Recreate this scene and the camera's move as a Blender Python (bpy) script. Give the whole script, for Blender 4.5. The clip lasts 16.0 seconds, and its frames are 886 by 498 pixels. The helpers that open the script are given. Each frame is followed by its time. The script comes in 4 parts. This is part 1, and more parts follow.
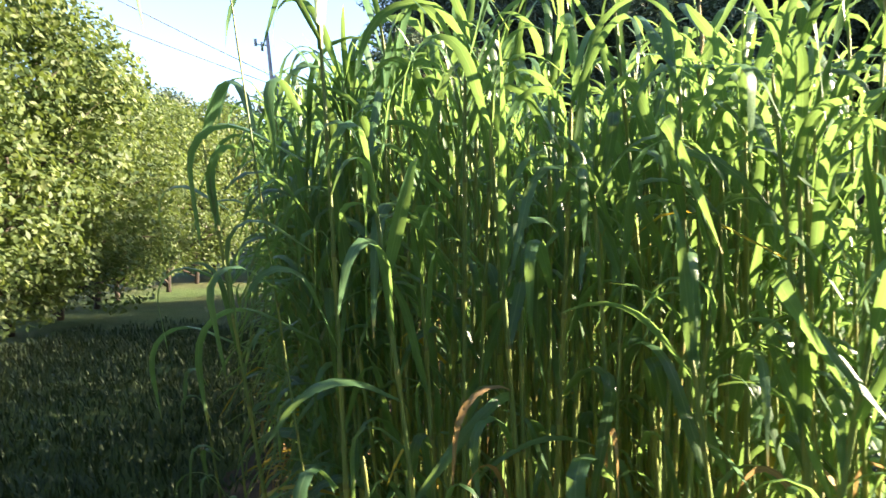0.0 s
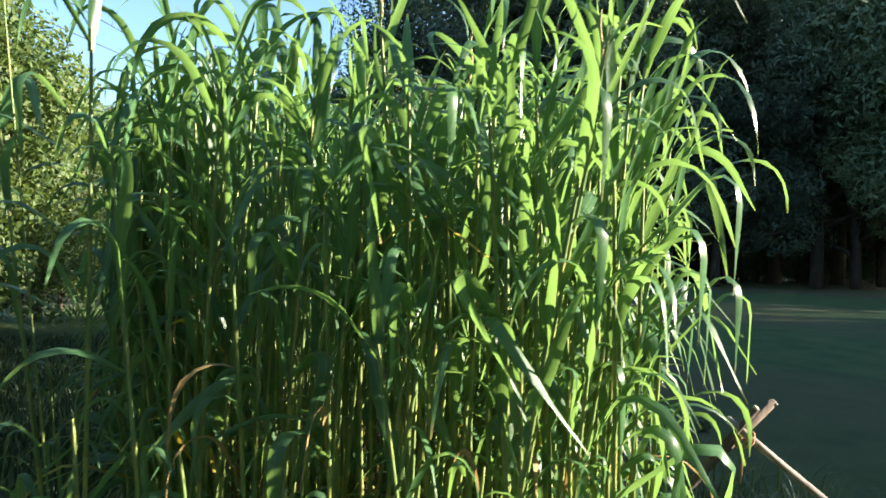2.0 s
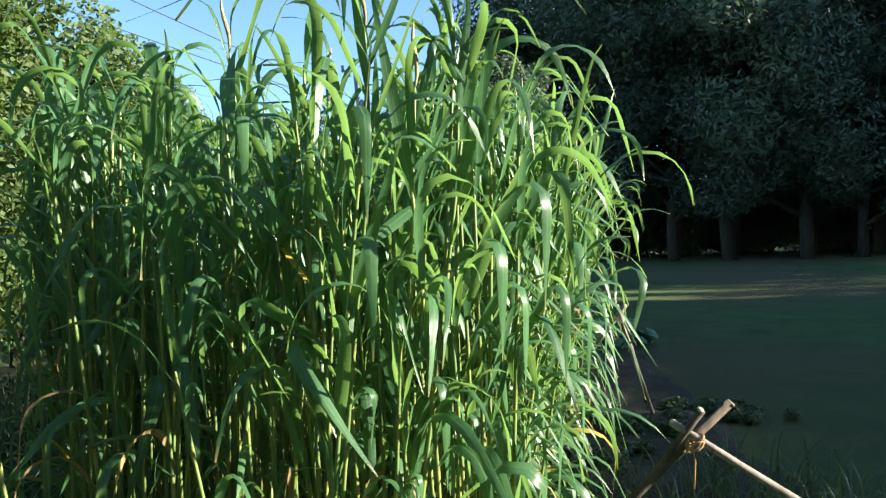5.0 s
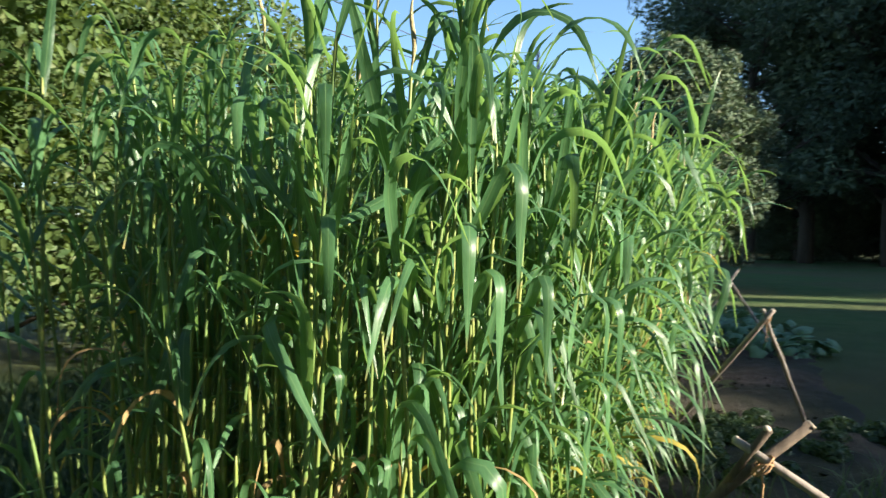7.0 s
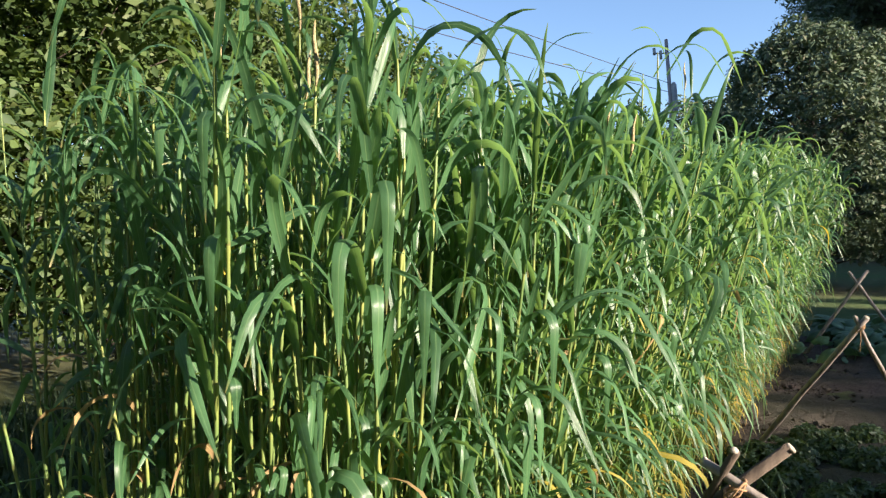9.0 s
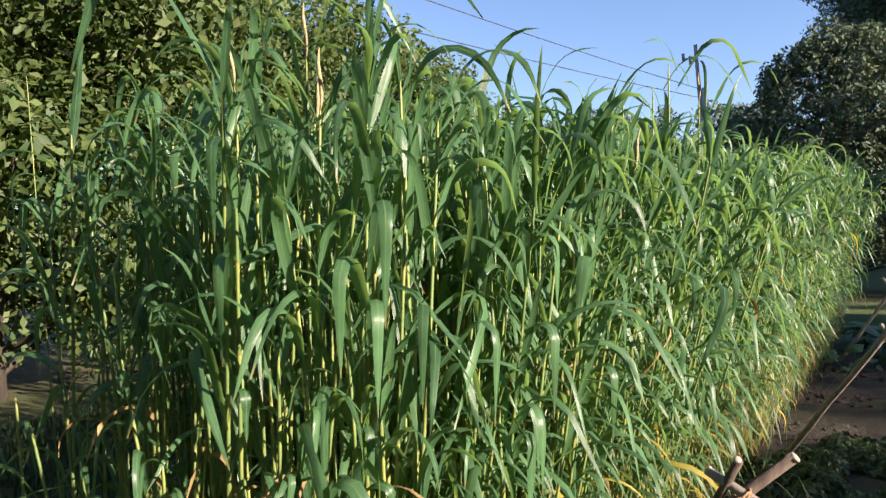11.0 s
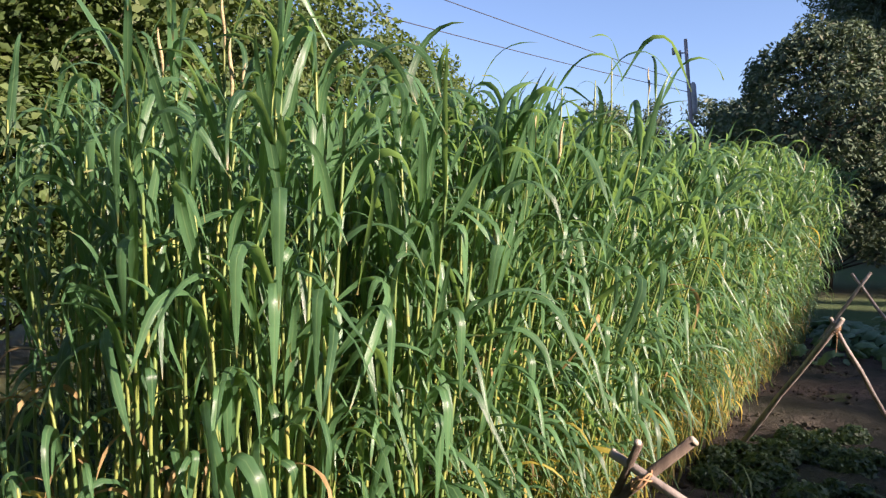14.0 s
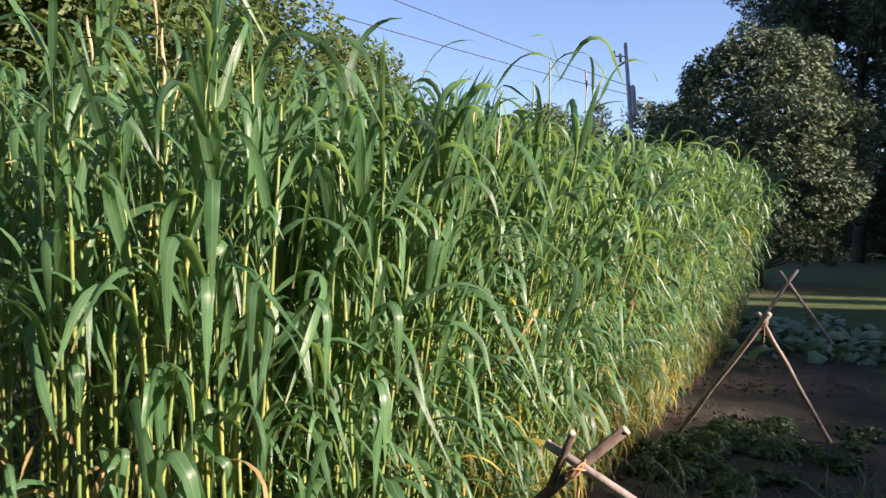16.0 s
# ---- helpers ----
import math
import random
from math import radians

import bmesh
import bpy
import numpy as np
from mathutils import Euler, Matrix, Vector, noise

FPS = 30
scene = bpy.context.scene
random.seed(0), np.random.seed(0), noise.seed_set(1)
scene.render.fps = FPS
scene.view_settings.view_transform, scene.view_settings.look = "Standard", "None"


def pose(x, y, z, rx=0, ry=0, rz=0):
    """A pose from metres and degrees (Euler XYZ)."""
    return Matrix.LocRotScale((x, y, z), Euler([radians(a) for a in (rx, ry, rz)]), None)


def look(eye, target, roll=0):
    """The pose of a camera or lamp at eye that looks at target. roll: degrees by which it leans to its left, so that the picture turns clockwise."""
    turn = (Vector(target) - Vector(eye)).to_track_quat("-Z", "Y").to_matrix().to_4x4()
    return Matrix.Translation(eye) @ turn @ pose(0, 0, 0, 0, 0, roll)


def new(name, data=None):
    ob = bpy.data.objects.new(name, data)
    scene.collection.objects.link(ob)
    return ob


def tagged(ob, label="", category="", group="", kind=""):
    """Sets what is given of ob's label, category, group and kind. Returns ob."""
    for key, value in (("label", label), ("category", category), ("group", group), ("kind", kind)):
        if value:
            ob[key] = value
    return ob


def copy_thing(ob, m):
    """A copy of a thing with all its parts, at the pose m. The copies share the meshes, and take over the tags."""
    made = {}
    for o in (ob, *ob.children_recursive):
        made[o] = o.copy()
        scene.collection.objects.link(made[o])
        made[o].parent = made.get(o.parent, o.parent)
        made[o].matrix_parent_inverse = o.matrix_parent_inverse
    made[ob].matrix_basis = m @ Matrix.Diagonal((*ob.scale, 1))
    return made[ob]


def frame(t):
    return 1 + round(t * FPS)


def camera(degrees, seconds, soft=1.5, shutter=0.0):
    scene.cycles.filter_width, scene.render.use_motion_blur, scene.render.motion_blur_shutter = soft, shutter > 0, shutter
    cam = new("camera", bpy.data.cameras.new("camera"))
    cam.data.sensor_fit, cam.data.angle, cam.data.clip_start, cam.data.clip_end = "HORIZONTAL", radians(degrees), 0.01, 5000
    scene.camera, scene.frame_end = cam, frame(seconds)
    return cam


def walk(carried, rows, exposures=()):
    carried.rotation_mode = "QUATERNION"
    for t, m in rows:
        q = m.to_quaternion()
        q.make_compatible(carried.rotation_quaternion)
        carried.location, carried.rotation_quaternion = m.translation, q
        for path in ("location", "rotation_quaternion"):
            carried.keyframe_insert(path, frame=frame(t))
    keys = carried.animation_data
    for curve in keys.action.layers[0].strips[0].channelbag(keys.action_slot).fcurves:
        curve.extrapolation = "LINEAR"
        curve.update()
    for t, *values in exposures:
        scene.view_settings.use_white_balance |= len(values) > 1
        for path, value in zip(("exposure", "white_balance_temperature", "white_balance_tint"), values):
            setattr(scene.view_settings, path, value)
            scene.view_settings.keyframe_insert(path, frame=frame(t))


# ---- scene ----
cam = camera(63.0, 16.0, 1.3, 0.3)
PATH = [
    (0, (0.345, 0.766, 1.503), (0.565, 2.752, 1.431), -1.4),
    (0.5, (0.352, 0.673, 1.497), (0.67, 2.644, 1.376), 0.5),
    (1, (0.475, 0.551, 1.494), (0.738, 2.533, 1.437), -1.5),
    (1.5, (0.649, 0.497, 1.48), (0.865, 2.482, 1.369), -0.1),
    (2, (0.759, 0.584, 1.436), (1.059, 2.561, 1.455), 1.6),
    (2.5, (0.95, 0.576, 1.463), (1.154, 2.565, 1.522), -1.1),
    (3, (1.131, 0.528, 1.495), (1.107, 2.528, 1.536), -0.4),
    (3.5, (1.224, 0.595, 1.499), (1.331, 2.591, 1.573), 0.9),
    (3.7, (1.252, 0.611, 1.493), (1.327, 2.609, 1.526), 0.4),
    (5.8, (1.472, 0.499, 1.498), (1.369, 2.496, 1.481), -0.7),
    (6, (1.516, 0.535, 1.497), (1.429, 2.533, 1.501), 1.7),
    (6.5, (1.581, 0.599, 1.497), (1.412, 2.591, 1.519), 2.4),
    (7, (1.715, 0.637, 1.479), (1.169, 2.561, 1.444), 0.5),
    (7.5, (1.875, 0.671, 1.478), (1.179, 2.547, 1.455), -0.4),
    (8, (1.963, 0.758, 1.536), (1.283, 2.639, 1.534), 4.4),
    (8.2, (2.004, 0.792, 1.505), (1.251, 2.644, 1.49), 2.9),
    (10.3, (2.215, 0.727, 1.516), (1.269, 2.488, 1.469), -0.8),
    (10.5, (2.215, 0.718, 1.522), (1.263, 2.476, 1.468), -0.5),
    (11, (2.215, 0.765, 1.517), (1.254, 2.519, 1.513), -1.0),
    (11.5, (2.219, 0.829, 1.522), (1.318, 2.612, 1.595), 1.6),
    (12, (2.31, 0.805, 1.516), (1.243, 2.496, 1.53), 1.2),
    (12.5, (2.362, 0.843, 1.512), (1.337, 2.561, 1.513), 0.5),
    (13, (2.383, 0.814, 1.51), (1.366, 2.536, 1.474), -0.3),
    (13.5, (2.396, 0.809, 1.504), (1.416, 2.552, 1.454), -0.8),
    (14, (2.403, 0.804, 1.508), (1.464, 2.569, 1.478), -0.2),
    (14.5, (2.41, 0.813, 1.509), (1.487, 2.586, 1.429), 0.1),
    (15, (2.411, 0.825, 1.508), (1.508, 2.608, 1.443), -0.1),
    (15.5, (2.411, 0.815, 1.506), (1.529, 2.61, 1.477), -0.4),
    (16, (2.423, 0.802, 1.497), (1.621, 2.634, 1.464), -0.1),
]
walk(cam, [(t, look(eye, target, roll)) for t, eye, target, roll in PATH],
     exposures=[(0.0, 2.85, 7200, 20), (1.0, 2.65, 7100, 17), (2.0, 2.28, 6500, 8), (3.5, 1.97, 5950, 5), (5.8, 1.90, 6300, 4), (7.0, 1.78, 6400, 6), (10.3, 1.52, 6550, 20), (16.0, 1.5, 6600, 28)])

# ---- world and sun ----
SUN_EL, SUN_AZ = radians(21), radians(93)          # azimuth clockwise from +y
world = bpy.data.worlds.new("sky")
scene.world = world
world.use_nodes = True
wn = world.node_tree
sky = wn.nodes.new("ShaderNodeTexSky")
sky.sky_type = "NISHITA"
sky.sun_disc = False
sky.sun_elevation, sky.sun_rotation = SUN_EL, SUN_AZ
sky.air_density, sky.dust_density, sky.ozone_density = 1.0, 0.3, 3.5
wn.nodes["Background"].inputs["Strength"].default_value = 0.085
wn.links.new(sky.outputs[0], wn.nodes["Background"].inputs["Color"])
sun_data = bpy.data.lights.new("sun", "SUN")
sun_data.energy, sun_data.angle, sun_data.color = 5.3, radians(0.6), (1.0, 0.88, 0.70)
sun_way = Vector((math.sin(SUN_AZ) * math.cos(SUN_EL), math.cos(SUN_AZ) * math.cos(SUN_EL), math.sin(SUN_EL)))
sun = new("sun", sun_data)
sun.matrix_world = look(sun_way * 60, (0, 0, 0))

# ---- materials ----
def nodes_of(name):
    m = bpy.data.materials.new(name)
    m.use_nodes = True
    return m, m.node_tree, m.node_tree.nodes["Principled BSDF"], m.node_tree.nodes["Material Output"]


def ramp(nt, src, stops):
    r = nt.nodes.new("ShaderNodeValToRGB")
    els = r.color_ramp.elements
    while len(els) < len(stops):
        els.new(0.5)
    for e, (p, c) in zip(els, stops):
        e.position, e.color = p, (*c, 1)
    nt.links.new(src, r.inputs[0])
    return r.outputs[0]


def noise_tex(nt, scale, detail=4.0, rough=0.6, coord="Object", stretch=None):
    tc = nt.nodes.new("ShaderNodeTexCoord")
    n = nt.nodes.new("ShaderNodeTexNoise")
    n.inputs["Scale"].default_value, n.inputs["Detail"].default_value, n.inputs["Roughness"].default_value = scale, detail, rough
    src = tc.outputs[coord]
    if stretch:
        mp = nt.nodes.new("ShaderNodeMapping")
        mp.inputs["Scale"].default_value = stretch
        nt.links.new(src, mp.inputs[0])
        src = mp.outputs[0]
    nt.links.new(src, n.inputs["Vector"])
    return n.outputs["Fac"]


def mixed(nt, fac, a, b, mode="MIX"):
    m = nt.nodes.new("ShaderNodeMix")
    m.data_type, m.blend_type = "RGBA", mode
    for sock, val in ((m.inputs[0], fac), (m.inputs[6], a), (m.inputs[7], b)):
        if isinstance(val, (int, float)):
            sock.default_value = val
        elif isinstance(val, tuple):
            sock.default_value = (*val, 1)
        else:
            nt.links.new(val, sock)
    return m.outputs[2]


def bumped(nt, bsdf, height, strength, dist=0.01):
    b = nt.nodes.new("ShaderNodeBump")
    b.inputs["Strength"].default_value, b.inputs["Distance"].default_value = strength, dist
    nt.links.new(height, b.inputs["Height"])
    nt.links.new(b.outputs[0], bsdf.inputs["Normal"])


def surface(name, stops, scale, rough=0.9, bump=0.4, bump_scale=None, dist=0.01, coord="Object", stretch=None, big=None):
    m, nt, b, out = nodes_of(name)
    col = ramp(nt, noise_tex(nt, scale, 6, 0.65, coord, stretch), stops)
    if big:
        col = mixed(nt, ramp(nt, noise_tex(nt, big[0], 3, 0.5, coord), [(0.4, (0, 0, 0)), (0.62, (1, 1, 1))]), col, big[1])
    nt.links.new(col, b.inputs["Base Color"])
    b.inputs["Roughness"].default_value = rough
    b.inputs["Specular IOR Level"].default_value = 0.25
    bumped(nt, b, noise_tex(nt, bump_scale or scale * 3, 6, 0.7, coord, stretch), bump, dist)
    return m


def foliage(name, dark, light, through_col, share=0.35, rough=0.45, island=False, midrib=None, streak=True, odd=None, by_tree=False):
    """Thin leaves: a glossy face and light passing through."""
    m, nt, b, out = nodes_of(name)
    if island:
        g = nt.nodes.new("ShaderNodeNewGeometry")
        rnd = g.outputs["Random Per Island"]
    else:
        o = nt.nodes.new("ShaderNodeObjectInfo")
        rnd = o.outputs["Random"]
    stops = [(0.0, dark), (0.85 if odd else 1.0, light)]
    if odd:
        stops += [(0.93, odd), (1.0, odd)]
    col = ramp(nt, rnd, stops)
    if by_tree:
        o = nt.nodes.new("ShaderNodeObjectInfo")
        col = mixed(nt, 1.0, col, ramp(nt, o.outputs["Random"], [(0.0, (0.55, 0.6, 0.6)), (0.5, (1.0, 0.95, 0.9)), (1.0, (1.5, 1.45, 1.15))]), "MULTIPLY")
    if streak:
        col = mixed(nt, 0.35, col, ramp(nt, noise_tex(nt, 9.0, 4, 0.6), [(0.3, tuple(c * 0.5 for c in dark)), (0.7, tuple(min(1, c * 1.7) for c in light))]))
    if midrib:
        uv = nt.nodes.new("ShaderNodeUVMap")
        sx = nt.nodes.new("ShaderNodeSeparateXYZ")
        nt.links.new(uv.outputs[0], sx.inputs[0])
        line = ramp(nt, sx.outputs[0], [(0.0, (0, 0, 0)), (0.45, (0, 0, 0)), (0.49, (1, 1, 1)), (0.51, (1, 1, 1)), (0.55, (0, 0, 0))])
        col = mixed(nt, line, col, midrib)
        # the tips wither
        tip = ramp(nt, sx.outputs[1], [(0.0, (0, 0, 0)), (0.93, (0, 0, 0)), (1.0, (0.8, 0.8, 0.8))])
        col = mixed(nt, tip, col, (0.30, 0.22, 0.08))
        # fine lengthwise veins and blotches along the leaf
        mv = nt.nodes.new("ShaderNodeMapping")
        mv.inputs["Scale"].default_value = (26.0, 1.6, 1.0)
        nt.links.new(uv.outputs[0], mv.inputs[0])
        vein = nt.nodes.new("ShaderNodeTexNoise")
        vein.inputs["Scale"].default_value, vein.inputs["Detail"].default_value = 1.0, 3.0
        nt.links.new(mv.outputs[0], vein.inputs["Vector"])
        col = mixed(nt, 0.8, col, ramp(nt, vein.outputs["Fac"], [(0.3, (0.62, 0.62, 0.6)), (0.7, (1.32, 1.3, 1.25))]), "MULTIPLY")
        wv = nt.nodes.new("ShaderNodeTexWave")
        wv.inputs["Scale"].default_value = 5.0
        mp = nt.nodes.new("ShaderNodeMapping")
        mp.inputs["Scale"].default_value = (1.0, 0.02, 1.0)
        nt.links.new(uv.outputs[0], mp.inputs[0])
        nt.links.new(mp.outputs[0], wv.inputs["Vector"])
        bumped(nt, b, wv.outputs["Fac"], 0.15, 0.002)
    nt.links.new(col, b.inputs["Base Color"])
    b.inputs["Roughness"].default_value = rough
    b.inputs["Specular IOR Level"].default_value = 0.45
    tr = nt.nodes.new("ShaderNodeBsdfTranslucent")
    nt.links.new(mixed(nt, 0.55, col, through_col), tr.inputs["Color"])
    mx = nt.nodes.new("ShaderNodeMixShader")
    mx.inputs[0].default_value = share
    nt.links.new(b.outputs[0], mx.inputs[1])
    nt.links.new(tr.outputs[0], mx.inputs[2])
    nt.links.new(mx.outputs[0], out.inputs["Surface"])
    return m


M_BLADE = foliage("blade", (0.022, 0.064, 0.032), (0.096, 0.212, 0.096), (0.35, 0.58, 0.11), 0.42, 0.33, midrib=(0.17, 0.29, 0.13))
M_BLADE_MASS = foliage("blade_mass", (0.022, 0.064, 0.032), (0.096, 0.212, 0.096), (0.35, 0.58, 0.11), 0.42, 0.36, island=True, midrib=(0.17, 0.29, 0.13))
M_DRY = foliage("dry_blade", (0.20, 0.125, 0.06), (0.45, 0.32, 0.15), (0.42, 0.28, 0.10), 0.35, 0.7, midrib=(0.55, 0.42, 0.2))
M_YELLOW = foliage("yellow_blade", (0.24, 0.23, 0.04), (0.58, 0.42, 0.06), (0.7, 0.5, 0.04), 0.4, 0.6, midrib=(0.5, 0.45, 0.2))
M_HEDGE = foliage("hedge_leaf", (0.038, 0.076, 0.026), (0.114, 0.170, 0.050), (0.24, 0.34, 0.05), 0.36, 0.6, island=True, streak=False, odd=(0.125, 0.16, 0.055))
M_TREE = foliage("tree_leaf", (0.050, 0.088, 0.050), (0.108, 0.150, 0.084), (0.14, 0.2, 0.06), 0.14, 0.78, island=True, streak=False, odd=(0.11, 0.115, 0.07))
M_WOODS = foliage("woods_leaf", (0.062, 0.105, 0.070), (0.125, 0.170, 0.105), (0.10, 0.16, 0.03), 0.25, 0.55, island=True, streak=False, by_tree=True)
M_SQUASH = foliage("squash_leaf", (0.065, 0.140, 0.070), (0.165, 0.260, 0.145), (0.2, 0.32, 0.08), 0.25, 0.5)
M_WEED = foliage("weed_blade", (0.026, 0.058, 0.024), (0.105, 0.155, 0.075), (0.2, 0.3, 0.06), 0.3, 0.5, island=True, streak=False)
# weed blades in a darker green: the path's shade is put into the colour
M_PATH_SHADE = foliage("shaded_path_blade", (0.016, 0.036, 0.014), (0.048, 0.080, 0.032), (0.1, 0.16, 0.03), 0.2, 0.7, island=True, streak=False)
M_HEAD = surface("seed_head", [(0.3, (0.32, 0.25, 0.13)), (0.7, (0.52, 0.43, 0.25))], 160, 0.9, 0.9, 300, 0.004)
M_BARK = surface("bark", [(0.3, (0.03, 0.025, 0.02)), (0.7, (0.085, 0.07, 0.055))], 6, 0.95, 0.8, 14, 0.03, stretch=(1, 1, 0.2))
M_STICK = surface("weathered_stick", [(0.25, (0.040, 0.030, 0.024)), (0.75, (0.17, 0.13, 0.10))], 30, 0.85, 0.7, 60, 0.006, stretch=(1, 1, 0.12))
M_PALE = surface("barked_off_stick", [(0.25, (0.12, 0.098, 0.085)), (0.75, (0.40, 0.345, 0.30))], 26, 0.8, 0.5, 60, 0.004, stretch=(1, 1, 0.1))
M_GREY = surface("grey_stick", [(0.25, (0.20, 0.165, 0.15)), (0.75, (0.45, 0.39, 0.355))], 26, 0.85, 0.6, 60, 0.005, stretch=(1, 1, 0.1))
M_CUT = surface("cut_wood", [(0.3, (0.30, 0.25, 0.19)), (0.7, (0.50, 0.44, 0.37))], 60, 0.8, 0.3)
M_TWINE = surface("twine", [(0.3, (0.26, 0.15, 0.08)), (0.7, (0.46, 0.29, 0.16))], 220, 0.9, 0.6, 400, 0.002)
M_POLE = surface("pole_wood", [(0.3, (0.17, 0.15, 0.155)), (0.7, (0.30, 0.27, 0.28))], 5, 0.9, 0.4, 10, 0.01, stretch=(1, 1, 0.1))
M_METAL = surface("grey_metal", [(0.3, (0.20, 0.21, 0.23)), (0.7, (0.34, 0.35, 0.37))], 4, 0.5, 0.1)
M_WIRE = surface("wire", [(0.3, (0.03, 0.03, 0.035)), (0.7, (0.06, 0.06, 0.065))], 4, 0.6, 0.0)
M_LAWN = surface("lawn", [(0.25, (0.034, 0.070, 0.020)), (0.5, (0.062, 0.112, 0.032)), (0.8, (0.105, 0.135, 0.046))], 1.4, 0.95, 0.9, 45, 0.05, big=(0.12, (0.10, 0.09, 0.045)))
M_SOIL = surface("soil", [(0.25, (0.046, 0.034, 0.029)), (0.55, (0.095, 0.071, 0.060)), (0.8, (0.165, 0.125, 0.104))], 5, 0.95, 1.0, 22, 0.05, big=(0.55, (0.050, 0.050, 0.034)))


def stalk_material():
    m, nt, b, out = nodes_of("stalk")
    tc = nt.nodes.new("ShaderNodeTexCoord")
    sx = nt.nodes.new("ShaderNodeSeparateXYZ")
    nt.links.new(tc.outputs["Object"], sx.inputs[0])
    col = ramp(nt, sx.outputs[2], [(0.0, (0.36, 0.23, 0.07)), (0.25, (0.25, 0.25, 0.06)), (0.55, (0.14, 0.22, 0.05)), (1.0, (0.08, 0.17, 0.05))])
    o = nt.nodes.new("ShaderNodeObjectInfo")
    col = mixed(nt, 0.4, col, ramp(nt, o.outputs["Random"], [(0.0, (0.08, 0.17, 0.05)), (0.6, (0.22, 0.28, 0.06)), (1.0, (0.42, 0.29, 0.07))]))
    col = mixed(nt, 0.3, col, ramp(nt, noise_tex(nt, 25, 5, 0.7, stretch=(1, 1, 0.1)), [(0.3, (0.08, 0.10, 0.02)), (0.7, (0.42, 0.40, 0.09))]))
    # leaf sheaths wrap each length of the stalk up from a brown joint
    rise = nt.nodes.new("ShaderNodeMath")
    rise.operation = "MULTIPLY"
    rise.inputs[1].default_value = 9.0
    nt.links.new(sx.outputs[2], rise.inputs[0])
    part_of = nt.nodes.new("ShaderNodeMath")
    part_of.operation = "FRACT"
    nt.links.new(rise.outputs[0], part_of.inputs[0])
    wrap = ramp(nt, part_of.outputs[0], [(0.0, (0.16, 0.09, 0.04)), (0.06, (0.10, 0.17, 0.05)), (0.55, (0.11, 0.19, 0.06)), (0.72, (0.24, 0.27, 0.07)), (1.0, (0.27, 0.28, 0.07))])
    col = mixed(nt, 0.55, col, wrap)
    nt.links.new(col, b.inputs["Base Color"])
    b.inputs["Roughness"].default_value = 0.5
    return m


M_STALK = stalk_material()


# ---- helpers for things ----
def mesh_of(name, verts, faces, material, uvs=None, smooth=True):
    me = bpy.data.meshes.new(name)
    me.from_pydata([tuple(v) for v in verts], [], faces)
    if smooth:
        me.polygons.foreach_set("use_smooth", [True] * len(me.polygons))
    if uvs is not None:
        layer = me.uv_layers.new(name="UVMap")
        idx = np.empty(len(me.loops), dtype=np.int32)
        me.loops.foreach_get("vertex_index", idx)
        layer.data.foreach_set("uv", np.asarray(uvs, dtype=np.float32)[idx].ravel())
    for mat in (material if isinstance(material, (list, tuple)) else [material]):
        me.materials.append(mat)
    me.update()
    return me


def piece(name, me, parent, m=None, label=""):
    ob = new(name, me)
    if parent is not None:
        ob.parent = parent
    if m is not None:
        ob.matrix_basis = m
    return tagged(ob, label) if label else ob


def tube(path, radii, sides=7, cap=True):
    """Vertices and faces of a round bar along a path."""
    verts, faces = [], []
    pts = [Vector(p) for p in path]
    side = None
    for i, p in enumerate(pts):
        t = (pts[min(i + 1, len(pts) - 1)] - pts[max(i - 1, 0)]).normalized()
        if side is None:
            side = t.cross(Vector((0.3, 0.9, 0.2))).normalized()
        side = (side - t * side.dot(t)).normalized()
        up = t.cross(side)
        r = radii[i] if isinstance(radii, (list, tuple)) else radii
        for k in range(sides):
            a = 2 * math.pi * k / sides
            verts.append(p + side * (r * math.cos(a)) + up * (r * math.sin(a)))
    for i in range(len(pts) - 1):
        for k in range(sides):
            a, b = i * sides + k, i * sides + (k + 1) % sides
            faces.append((a, b, b + sides, a + sides))
    if cap:
        faces.append(tuple(range(sides - 1, -1, -1)))
        n = (len(pts) - 1) * sides
        faces.append(tuple(range(n, n + sides)))
    return verts, faces


def joined(sets):
    verts, faces = [], []
    for v, f in sets:
        n = len(verts)
        verts += list(v)
        faces += [tuple(i + n for i in face) for face in f]
    return verts, faces


# ---- ground ----
def ground():
    n = 121
    u = np.linspace(-1, 1, n)
    c = np.sign(u) * (np.abs(u) ** 3) * 400 + u * 12
    verts, faces = [], []
    for j in range(n):
        for i in range(n):
            x, y = c[i], c[j] + 8
            z = 0.02 * noise.noise(Vector((x * 0.5, y * 0.5, 0))) + 0.015 * noise.noise(Vector((x * 1.7, y * 1.7, 3)))
            verts.append((x, y, z - 0.02))
    for j in range(n - 1):
        for i in range(n - 1):
            a = j * n + i
            faces.append((a, a + 1, a + n + 1, a + n))
    return tagged(new("ground", mesh_of("ground", verts, faces, M_LAWN)), "mown green lawn with worn brownish patches", "lawn", kind="structure")


ground()


